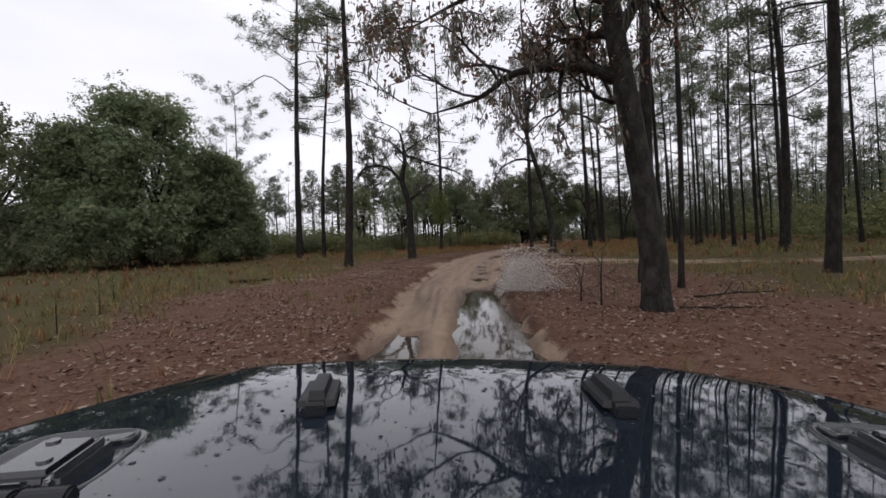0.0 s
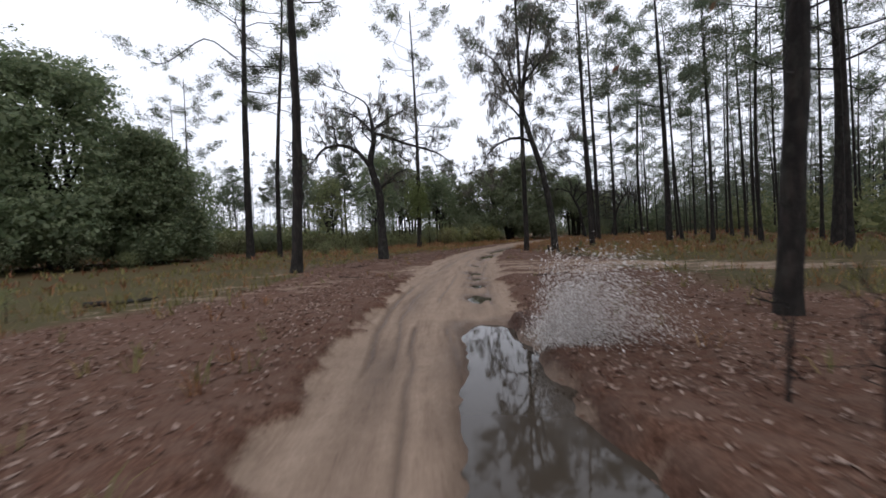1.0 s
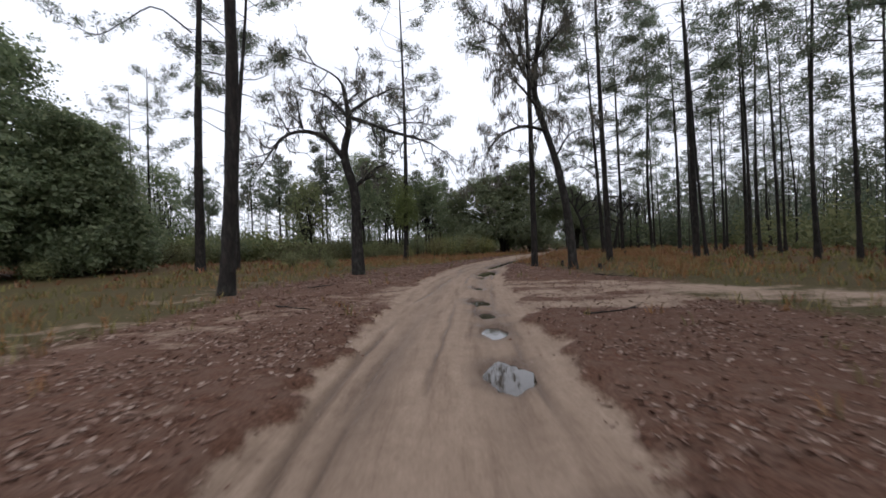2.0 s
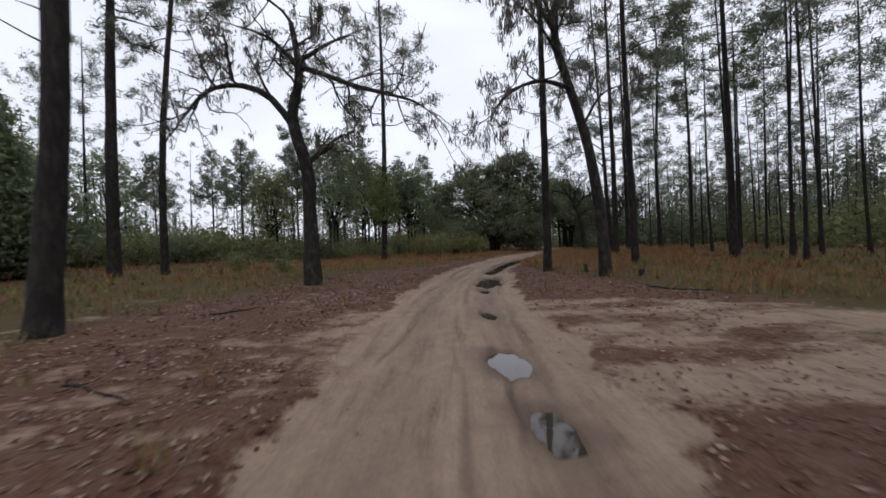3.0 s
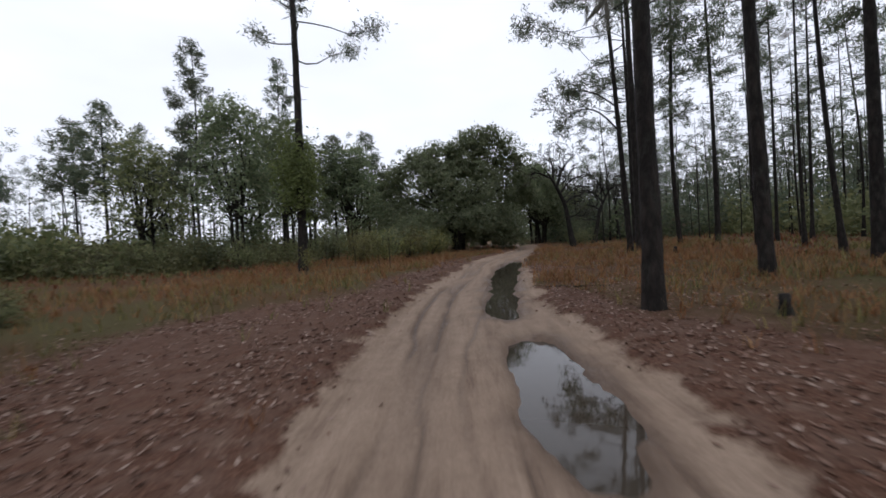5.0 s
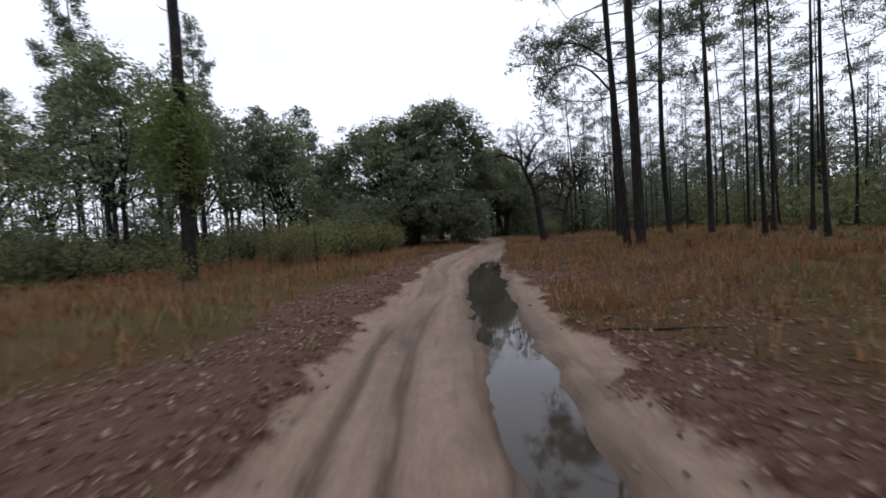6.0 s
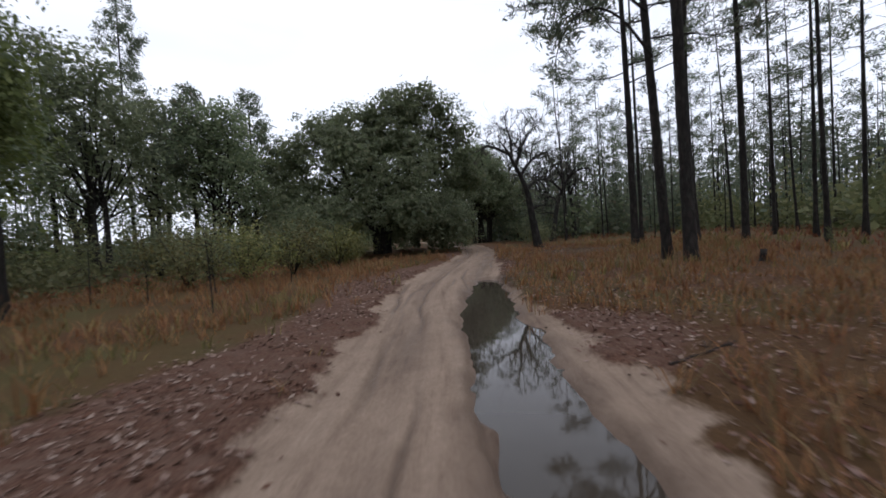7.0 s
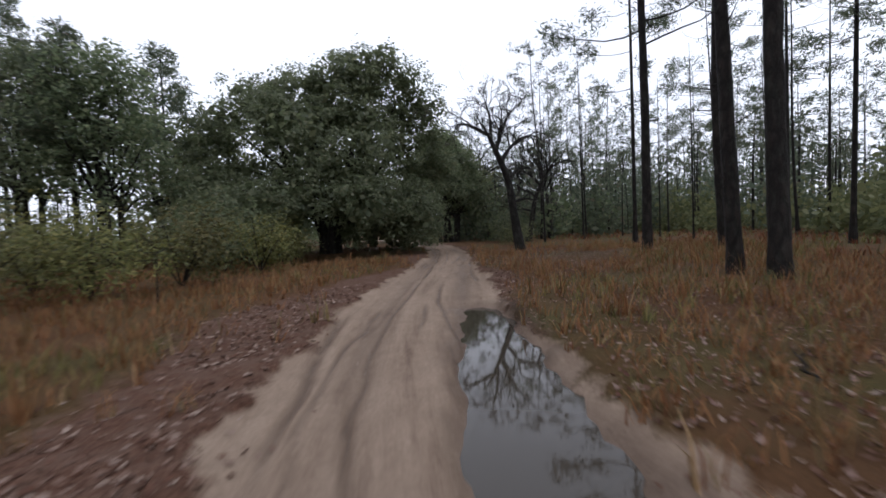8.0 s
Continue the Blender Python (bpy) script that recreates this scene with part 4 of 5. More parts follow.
# ---- young pines ----
for i, (x, y, h, sp) in enumerate(((-13.2, 84, 24.5, 5.0), (-5.5, 94, 27, 4.2), (-18.5, 76, 15, 3.4), (-6.0, 78, 15, 3.4), (-26, 86, 16, 3.4), (1.5, 80, 13, 3.0), (-31, 80, 14, 3.2), (-14.5, 86, 17, 3.6), (-22, 92, 17, 3.4), (5.5, 86, 15, 3.2))):
    place(pine(h, 0.17, 0.28 if i < 2 else 0.46, sp, 400 + i, 60 if i < 2 else 40, 12 if i < 2 else 9, 5, 6, (0.0, 0.0), 0.28, 0.05, "young pine with a pointed crown of dark green needles", True, 10 if i < 2 else 7, padsize=0.50, loose=0.24), x, y)

# ---- a climbing vine on the pine by the track, saplings ----
def vine(x, y, z0, z1):
    g = np.random.default_rng(61)
    v = new("vine")
    stem, leaf = Geo(), Geo()
    zz = np.linspace(0, z1, 16)
    tube(stem, np.stack([0.30 * np.cos(zz * 1.1), 0.30 * np.sin(zz * 1.1), zz], 1), np.full(16, 0.02), 4)
    c = np.stack([g.normal(size=700) * 0.62, g.normal(size=700) * 0.62, np.clip(g.normal(size=700) * (z1 - z0) * 0.24 + (z0 + z1) / 2, 0.3, z1 + 0.6)], 1)
    c[:, :2] = np.clip(c[:, :2], -1.4, 1.4)
    leaves(leaf, c, 10, 0.16, 0.19, g, 1.0, unit(c * (1, 1, 0)) + (0, 0, 0.5))
    part("stem", stem, OAK_BARK, v)
    part("foliage", leaf, VINE, v)
    v.matrix_basis = pose(x, y, z_at(x, y))
    tagged(v, "leafy olive-green vine climbing a pine trunk", "vine")


vine(-0.25, 57.95, 3.2, 8.0)


def sapling(seed, x, y, tall, leafy, label):
    g = np.random.default_rng(seed)
    t = new("sapling")
    wood, crown, tips = Geo(), Geo(), []
    tube(wood, [(0, 0, -0.05), (g.normal() * 0.05, g.normal() * 0.05, tall * 0.5), (g.normal() * 0.1, g.normal() * 0.1, tall)], [0.022, 0.016, 0.006], 5)
    for k in range(7):
        z = tall * g.uniform(0.3, 1.0)
        branch(wood, g, (0, 0, z), unit(g.normal(size=3) + (0, 0, 0.5)), tall * 0.28, 0.009, 1, tips, 0, 0.4, 3, 3)
    part("stem", wood, OAK_BARK, t)
    if leafy:
        leaves(crown, tips, 7, 0.10, 0.11, g)
        part("foliage", crown, leafy, t)
    t.matrix_basis = pose(x, y, z_at(x, y))
    tagged(t, label, "sapling")


for i, (x, y, h, m) in enumerate(((4.7, 56.0, 2.3, LIVE_OAK), (1.0, 60.1, 2.0, SHRUB), (2.8, 58.6, 1.5, YELLOW_SHRUB), (4.4, 60.0, 1.7, SHRUB), (-3.5, 57, 1.8, SHRUB), (0.2, 54.5, 1.2, YELLOW_SHRUB), (6.9, 62.5, 1.6, YELLOW_SHRUB), (-8, 52, 1.6, SHRUB), (1.8, 63.5, 2.4, SHRUB))):
    sapling(600 + i, x, y, h, m, "thin leafy sapling in the dry grass")
sapling(620, 3.4, 9.3, 1.25, None, "bare twiggy sapling beside the large oak")
sapling(621, 3.15, 9.9, 0.9, None, "bare twiggy sapling beside the large oak")
for i, (x, y, h) in enumerate(((-7.6, 8.3, 0.8), (-8.6, 10.6, 0.9), (10.9, 35.2, 0.55), (-10.5, 13.5, 0.8), (-9.5, 16.5, 0.7), (12.4, 33.0, 0.5), (24.0, 52.5, 0.9))):
    g = np.random.default_rng(640 + i)
    t = new("pine_seedling")
    stem, tuft = Geo(), Geo()
    tube(stem, [(0, 0, -0.03), (0.01, 0, h * 0.5), (0, 0.01, h)], [0.014, 0.011, 0.006], 5)
    blades(tuft, [(0, 0, h * k) for k in (0.35, 0.5, 0.65, 0.8, 0.95)], 38, 0.26, 0.012, g, 0.25)
    part("stem", stem, PINE_BARK, t)
    part("needles", tuft, SHRUB, t)
    t.matrix_basis = pose(x, y, z_at(x, y))
    tagged(t, "small green pine seedling in the grass", "seedling")

# ---- dead wood on the ground ----
def fallen_branch(seed, x, y, long, thick, turn):
    g = np.random.default_rng(seed)
    t = new("fallen_branch")
    wood = Geo()
    n = 9
    u = np.linspace(-0.5, 0.5, n)
    px, py = u * long, np.cumsum(g.normal(size=n)) * 0.05
    c, sn = math.cos(radians(turn)), math.sin(radians(turn))
    gx, gy = x + px * c - py * sn, y + px * sn + py * c
    gz = height(gx, gy) + thick * 0.8
    pts = np.stack([gx - x, gy - y, gz], 1)
    tube(wood, pts, np.linspace(thick, thick * 0.4, n), 7, 1 + g.normal(size=(n, 7)) * 0.08)
    for k in range(4):
        p0 = pts[g.integers(2, n - 1)]
        d = unit(np.array([c, sn, 0.25]) + g.normal(size=3) * 0.6)
        d[2] = abs(d[2]) * 0.5
        tube(wood, [p0, p0 + d * long * 0.14, p0 + d * long * 0.26 + (0, 0, 0.02)], [thick * 0.45, thick * 0.3, 0.005], 4)
    part("wood", wood, OAK_BARK, t, smooth=True)
    t.matrix_basis = pose(x, y, 0)
    tagged(t, "weathered dead branch lying in the leaf litter", "branch", "fallen branches")


for i, (x, y, ln, th, tu) in enumerate(((7.0, 10.2, 2.2, 0.03, 5), (5.6, 8.6, 1.6, 0.022, -12), (-8.6, 18.8, 1.5, 0.09, 20), (8.7, 42.6, 1.8, 0.02, -25), (-3.3, 29.6, 1.3, 0.025, 40), (10.8, 47.5, 1.6, 0.018, 10), (4.6, 21.2, 1.5, 0.02, 15), (-2.9, 24.0, 1.4, 0.02, -30), (9.2, 30.6, 1.7, 0.03, -40), (13.8, 52.0, 1.4, 0.018, 30))):
    fallen_branch(700 + i, x, y, ln, th, tu)


def stump(seed, x, y, r, h):
    g = np.random.default_rng(seed)
    t = new("tree_stump")
    wood = Geo()
    z = np.array([-0.1, 0.05, h * 0.5, h, h * 0.97, h * 0.95])
    tube(wood, np.stack([g.normal(size=6) * 0.004, g.normal(size=6) * 0.004, z], 1), r * np.array([1.5, 1.25, 1.0, 0.92, 0.5, 0.01]), 11, 1 + g.normal(size=(6, 11)) * 0.10)
    part("wood", wood, OAK_BARK, t)
    t.matrix_basis = pose(x, y, z_at(x, y))
    tagged(t, "short dark weathered tree stump in the grass", "stump")


stump(720, 9.2, 37.0, 0.09, 0.35)
stump(721, 10.4, 34.6, 0.11, 0.28)
stump(722, 21.5, 53.2, 0.12, 0.4)


def snag(seed, x, y, r, h):
    """A thin dead trunk, broken off at the top."""
    g = np.random.default_rng(seed)
    t = new("dead_tree")
    wood = Geo()
    n, m = 22, 8
    k = np.linspace(0, 1, n)
    pts = np.stack([np.sin(k * 4) * 0.05, np.cos(k * 3) * 0.04 - 0.04, -0.15 + (h + 0.15) * k], 1)
    tube(wood, pts, r * (1 - 0.35 * k) * (1 + 0.4 * np.exp(-k * 20)), m, 1 + g.normal(size=(n, m)) * 0.08)
    for q in range(m):
        a = q * 2 * np.pi / m
        p0 = pts[-1] + np.array([np.cos(a), np.sin(a), 0]) * r * 0.45
        tube(wood, [p0 - (0, 0, 0.1), p0, p0 + (0, 0, g.uniform(0.05, 0.4))], [r * 0.3, r * 0.22, 0.004], 3)
    for q in range(9):
        p0 = pts[g.integers(8, n)]
        d = unit(g.normal(size=3) * (1, 1, 0.3))
        tube(wood, [p0, p0 + d * 0.25, p0 + d * g.uniform(0.3, 0.8) + (0, 0, 0.08)], [0.022, 0.015, 0.005], 3)
    part("trunk", wood, PINE_BARK, t, smooth=True)
    t.matrix_basis = pose(x, y, z_at(x, y))
    tagged(t, "thin dead pine trunk broken off at the top", "dead tree")


snag(730, 6.65, 12.02, 0.085, 8.0)

# ---- bushes ----
KINDS = [bush(500, 3.4, 2.2, 330, 6, 0.17, SHRUB, "olive-green evergreen bush in dry grass"),
         bush(501, 2.6, 1.7, 280, 6, 0.16, SHRUB, "low dull green bush in dry grass"),
         bush(502, 3.0, 2.6, 330, 8, 0.14, YELLOW_SHRUB, "yellow-green leafy bush in dry grass"),
         bush(503, 4.2, 3.4, 400, 6, 0.21, LIVE_OAK, "dark evergreen thicket bush at the forest edge")]
for k, (x, y) in zip(KINDS, ((-11, 66), (-4.5, 64), (3.6, 66), (8.5, 71))):
    place(k, x, y)
for x, y, k, s in ((5.2, 64.5, 2, 1.0), (9.8, 69.0, 2, 1.0), (7.2, 66.0, 2, 1.1), (3.2, 62.6, 2, 0.9), (11.0, 71.5, 2, 0.8), (1.2, 69, 3, 0.9), (-2, 66, 0, 0.9), (-7, 65, 3, 0.9), (-20, 62, 3, 1.1), (7.5, 75, 3, 1.1),
                   (12.5, 76.5, 0, 0.9), (-25, 58, 0, 1.2), (-30, 64, 3, 1.2), (0, 74, 0, 1.2), (-6, 74, 3, 1.3), (-18, 70, 2, 1.1), (-5.5, 43, 1, 0.5), (-9, 47, 0, 0.6), (-35, 58, 3, 1.4), (-40, 66, 3, 1.5), (30, 78, 0, 0.9), (33, 83, 3, 1.0), (26, 86, 1, 0.9),
                   (-23, 46, 3, 0.8), (-35, 33, 1, 0.9), (-28, 33, 1, 0.7), (-33, 31.5, 0, 0.5), (-22, 39.5, 1, 0.7), (5, 76, 2, 0.9), (7.8, 80, 3, 1.2), (-23, 61, 1, 1.3), (-27, 66, 0, 1.2), (-33, 70, 0, 1.4), (-14, 66, 1, 1.3), (-10, 69, 0, 1.2), (-22, 72, 3, 1.2), (-38, 60, 0, 1.3), (-16, 77, 3, 1.4), (-28, 76, 3, 1.4), (-27, 34.5, 3, 0.8), (-30.5, 33, 3, 0.9), (-24.5, 37.5, 3, 0.8), (-34.5, 32, 3, 1.0), (-21.5, 41.5, 3, 0.7)):
    t = copy_thing(KINDS[k], pose(x, y, z_at(x, y), 0, 0, rng.uniform(0, 360)) @ Matrix.Scale(s, 4))
def understory(name, count, box, test, lo, hi, mat, label, seed, leaf=0.42, dense=1):
    """Evergreen brush below the pines, too thick to count."""
    g = np.random.default_rng(seed)
    geo, made = Geo(), 0
    pts = []
    while made < count:
        x, y = g.uniform(box[0], box[1]), g.uniform(box[2], box[3])
        if not test(x, y):
            made += 0.02
            continue
        made += 1
        h, w = g.uniform(lo, hi), g.uniform(1.2, 2.6)
        n = int(10 + 7 * h) * dense
        q = g.normal(size=(n, 3)) * np.array([w * 0.45, w * 0.45, 0]) + np.array([x, y, 0])
        q[:, 2] = h * g.random(n) ** 0.8 * (1 - 0.4 * (np.hypot(q[:, 0] - x, q[:, 1] - y) / w).clip(0, 1))
        pts.append(q)
    pts = np.concatenate(pts)
    leaves(geo, pts, 2, 0.36, leaf * 1.25, g, 0.8, None, 1.15)
    leaves(geo, pts[::2] * (1, 1, 0.75), 1, 0.3, leaf * 2.0, g, 0.8, None, 1.2)
    tagged(part(name, geo, mat), label, "undergrowth", kind="stuff")


understory("undergrowth", 400, (34, 92, -5, 135), lambda x, y: x - float(road_x(y)) > 31, 2.5, 7.5, SHRUB, "grey-green evergreen brush below the pines", 81)
understory("undergrowth", 430, (46, 110, -12, 145), lambda x, y: x - float(road_x(y)) > 40, 5.0, 14.0, NEEDLES, "tall grey-green hardwoods below the far pines", 84)
understory("undergrowth", 140, (27, 75, 84, 125), lambda x, y: x - float(road_x(y)) > 5, 4.0, 10.5, NEEDLES, "grey-green hardwood brush beyond the bend", 86)
understory("undergrowth", 90, (-46, -13, 52, 78), lambda x, y: y > 63 - 0.2 * (x + 13), 2.0, 4.5, SHRUB, "tangled olive brush behind the grass", 85)
understory("undergrowth", 46, (-23, 0, 61.5, 70), lambda x, y: True, 0.6, 3.2, SHRUB, "tangled olive brush at the back of the grass", 88, 0.18, 4)
understory("undergrowth", 120, (0, 60, 84, 125), lambda x, y: abs(x - float(road_x(y))) > 7, 3.0, 7.0, LIVE_OAK, "dark evergreen brush at the forest edge", 82)
understory("undergrowth", 170, (-80, 0, 86, 125), lambda x, y: True, 1.5, 4.5, LIVE_OAK, "low evergreen brush below the far pines", 87)
understory("undergrowth", 70, (-80, -14, 52, 95), lambda x, y: y > 76 or x < -44, 1.5, 4.0, SHRUB, "olive evergreen brush behind the open grass", 83)


# ---- the far woods all round, too many to count ----
def far_woods():
    g = np.random.default_rng(77)
    wood, crown = Geo(), Geo()
    spots = []
    while len(spots) < 420:
        a, d = g.uniform(0, 6.283), g.uniform(118, 270)
        x, y = 10 + d * np.cos(a), 50 + d * np.sin(a)
        if abs(x - float(road_x(np.clip(y, -60, 390)))) > 4:
            spots.append((x, y))
    for x, y in spots:
        h = g.uniform(17, 26)
        tube(wood, [(x, y, -0.1), (x + g.normal() * 0.3, y, h * 0.5), (x + g.normal() * 0.5, y, h)], [0.18, 0.14, 0.04], 4)
        c = np.array([x, y, h * 0.66]) + g.normal(size=(26, 3)) * np.array([1.9, 1.9, h * 0.19])
        leaves(crown, c, 3, 0.4, 1.1, g, 0.6)
    for _ in range(230):
        x, y, h = g.uniform(62, 130), g.uniform(-20, 150), g.uniform(12, 19)
        tube(wood, [(x, y, -0.1), (x + g.normal() * 0.3, y, h * 0.5), (x + g.normal() * 0.5, y, h)], [0.14, 0.11, 0.03], 4)
        c = np.array([x, y, h * 0.74]) + g.normal(size=(26, 3)) * np.array([1.3, 1.3, h * 0.12])
        leaves(crown, c, 5, 0.34, 0.70, g, 0.5)
    m = 800
    a, d = np.where(np.arange(m) < 600, g.uniform(-0.4, 2.9, m), g.uniform(0, 6.283, m)), g.uniform(115, 300, m)
    c = np.stack([10 + d * np.cos(a), 50 + d * np.sin(a), np.zeros(m)], 1)
    c = c[np.abs(c[:, 0] - road_x(np.clip(c[:, 1], -60, 390))) > 6]
    c = np.repeat(c, 18, 0) + np.abs(g.normal(size=(len(c) * 18, 3))) * np.array([1, 1, 2.6]) + g.normal(size=(len(c) * 18, 3)) * np.array([3.0, 3.0, 0.2])
    leaves(crown, c, 2, 0.5, 1.3, g, 0.7)
    tagged(part("far_trunks", wood, PINE_BARK), "thin dark trunks of the distant pine forest", "forest", kind="stuff")
    tagged(part("far_foliage", crown, NEEDLES), "grey-green foliage of the distant pine forest", "forest", kind="stuff")


far_woods()


# ---- grass and fallen leaves ----
def grass_sheet(name, count, box, keep, length, width, per, mat, label, seed):
    g = np.random.default_rng(seed)
    x, y = g.uniform(box[0], box[1], count), g.uniform(box[2], box[3], count)
    ok = g.random(count) < keep(x, y)
    x, y = x[ok], y[ok]
    n = len(x)
    c = np.stack([x, y, height(x, y) - 0.01], 1)
    tall = 0.6 + 0.8 * vnoise(x, y, 3.0)
    c, tall = np.repeat(c, per, 0), np.repeat(tall, per)
    m = len(c)
    c[:, :2] += g.normal(size=(m, 2)) * 0.06
    a = g.uniform(0, 6.283, m)
    lean = g.uniform(0.1, 0.9, m)
    d = np.stack([np.cos(a) * lean, np.sin(a) * lean, np.ones(m)], 1)
    d = unit(d)
    s = np.stack([-np.sin(a), np.cos(a), np.zeros(m)], 1) * (width * g.uniform(0.6, 1.4, m))[:, None]
    ln = (length * tall * g.uniform(0.5, 1.2, m))[:, None]
    midp = c + d * ln * 0.55
    tip = midp + unit(d + np.stack([np.cos(a), np.sin(a), -0.6 * np.ones(m)], 1) * 0.5) * ln * 0.45
    geo = Geo()
    v = np.stack([c - s * 0.5, c + s * 0.5, midp + s * 0.4, tip, midp - s * 0.4], 1)
    i = np.arange(m)[:, None] * 5
    geo.add(v.reshape(-1, 3), i + np.array([[0, 1, 2, 4]]))
    geo.f[3].append((i + np.array([[4, 2, 3]])).astype(np.int32))
    tagged(part(name, geo, mat), label, "grass", kind="stuff")


def grass_keep(x, y):
    open_ = (1 - road_mask(x, y)) * (1 - side_mask(x, y)) * (1 - puddle_mask(x, y))
    return open_ * (1 - 0.93 * litter_mask(x, y)) * step(0.25, 0.6, vnoise(x, y, 2.3) + 0.15)


grass_sheet("grass", 22000, (-16, 34, 2, 72), lambda x, y: grass_keep(x, y) * (np.abs(across(x, y)) < 16) * (0.3 + 0.7 * step(38, 58, y + 11 * (across(x, y) > 0))), 0.36, 0.016, 8, GRASS, "dry golden wiregrass in knee-high tufts beside the track", 21)
grass_sheet("grass", 11000, (-16, 34, 2, 72), lambda x, y: grass_keep(x, y) * np.maximum(step(0.42, 0.66, vnoise(x, y, 6.0)), 0.9 * (1 - step(38, 60, y + 11 * (across(x, y) > 0)))), 0.42, 0.018, 6, GREEN_GRASS, "olive-green grass mixed into the dry tufts", 22)
grass_sheet("grass", 1500, (-8, 34, 28, 76), lambda x, y: grass_keep(x, y) * (np.abs(across(x, y)) < 15) * np.maximum(across(x, y) > 0, step(42, 56, y)), 0.72, 0.016, 13, GRASS, "taller golden tufts standing out of the wiregrass", 27)
grass_sheet("grass", 9000, (-60, 80, 10, 105), lambda x, y: grass_keep(x, y) * (np.abs(across(x, y)) > 13) * (0.35 + 0.65 * step(34, 58, y)), 0.5, 0.06, 5, GRASS, "dry golden grass of the open forest floor", 23)
grass_sheet("grass", 4500, (-60, 80, 10, 105), lambda x, y: grass_keep(x, y) * (np.abs(across(x, y)) > 13), 0.45, 0.06, 5, GREEN_GRASS, "olive grass of the open forest floor", 24)


def litter_sheet(count, box, keep, size, seed, label):
    g = np.random.default_rng(seed)
    x, y = g.uniform(box[0], box[1], count), g.uniform(box[2], box[3], count)
    ok = g.random(count) < keep(x, y)
    x, y = x[ok], y[ok]
    n = len(x)
    c = np.stack([x, y, height(x, y) + 0.012], 1)
    a = g.uniform(0, 6.283, n)
    d = unit(np.stack([np.cos(a), np.sin(a), g.normal(size=n) * 0.25], 1))
    s = unit(np.cross(np.array([0, 0, 1.0]) + g.normal(size=(n, 3)) * 0.3, d))
    nn = np.cross(d, s)
    ln = (size * g.uniform(0.55, 1.3, n))[:, None]
    w = ln * g.uniform(0.35, 0.6, (n, 1))
    curl = ln * g.uniform(-0.12, 0.28, (n, 1))
    v = np.stack([c - d * ln * 0.5 + nn * curl, c + s * w * 0.5 + nn * curl * 0.3, c + d * ln * 0.1, c - s * w * 0.5 + nn * curl * 0.3, c + d * ln * 0.55 + nn * curl], 1)
    v[..., 2] = np.maximum(v[..., 2], (c[:, 2] - 0.008)[:, None])
    i = np.arange(n)[:, None] * 5
    geo = Geo()
    geo.add(v.reshape(-1, 3), i + np.array([[0, 1, 2, 3]]))
    geo.f[3] += [(i + np.array([[1, 4, 2]])).astype(np.int32), (i + np.array([[2, 4, 3]])).astype(np.int32)]
    tagged(part("fallen_leaves", geo, LITTER), label, "leaf litter", kind="stuff")


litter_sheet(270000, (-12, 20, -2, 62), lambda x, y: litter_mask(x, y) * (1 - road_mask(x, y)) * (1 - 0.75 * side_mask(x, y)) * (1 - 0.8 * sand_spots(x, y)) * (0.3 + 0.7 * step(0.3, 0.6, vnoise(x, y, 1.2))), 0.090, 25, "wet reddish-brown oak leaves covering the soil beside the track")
litter_sheet(90000, (4, 32, 38, 74), lambda x, y: (1 - road_mask(x, y)) * (1 - puddle_mask(x, y)) * (across(x, y) > 0) * (1 - step(5, 11, across(x, y))) * 0.75, 0.085, 28, "reddish-brown leaves lying between the grass tufts")
litter_sheet(9000, (-4, 16, -2, 62), lambda x, y: road_mask(x, y) * (1 - puddle_mask(x, y)) * step(0.5, 1.6, np.abs(across(x, y))) * 0.35, 0.08, 26, "scattered brown leaves trodden into the sandy track")


# ---- the front of the car that stands on the track at the start ----
def paint_material():
    m, n, l, b = material("black_car_paint", 0.025, 0.5)
    b.inputs["Base Color"].default_value = (0.010, 0.014, 0.022, 1)
    b.inputs["Metallic"].default_value = 0.0
    b.inputs["IOR"].default_value = 1.5
    b.inputs["Coat Weight"].default_value, b.inputs["Coat Roughness"].default_value = 0.35, 0.01
    v = texcoord(n, l, (1, 1, 1))
    bump(n, l, b, maths(n, l, "ADD", noise_node(n, l, v, 5.0, 2), maths(n, l, "MULTIPLY", noise_node(n, l, v, 60.0, 3), 0.03)), 0.07, 0.01)
    return m


def plastic_material():
    m, n, l, b = material("wet_black_plastic", 0.45, 0.28)
    b.inputs["Base Color"].default_value = (0.012, 0.013, 0.015, 1)
    bump(n, l, b, noise_node(n, l, texcoord(n, l, (1, 1, 1)), 180.0, 4), 0.3, 0.001)
    return m


def drop_material():
    m, n, l, b = material("rain_drop", 0.0, 0.5)
    b.inputs["Base Color"].default_value = (0.9, 0.9, 0.9, 1)
    b.inputs["Transmission Weight"].default_value, b.inputs["IOR"].default_value = 1.0, 1.33
    return m


def rubber_material():
    m, n, l, b = material("tyre_rubber", 0.8, 0.3)
    b.inputs["Base Color"].default_value = (0.018, 0.018, 0.018, 1)
    bump(n, l, b, noise_node(n, l, texcoord(n, l, (1, 1, 1)), 40.0, 4), 0.5, 0.01)
    return m


def metal_material():
    m, n, l, b = material("wet_black_metal", 0.16, 0.55)
    b.inputs["Base Color"].default_value = (0.014, 0.016, 0.019, 1)
    b.inputs["Coat Weight"].default_value, b.inputs["Coat Roughness"].default_value = 0.5, 0.06
    bump(n, l, b, noise_node(n, l, texcoord(n, l, (1, 1, 1)), 70.0, 4), 0.25, 0.002)
    return m


METAL = metal_material()
PAINT, PLASTIC, DROPS, RUBBER = paint_material(), plastic_material(), drop_material(), rubber_material()
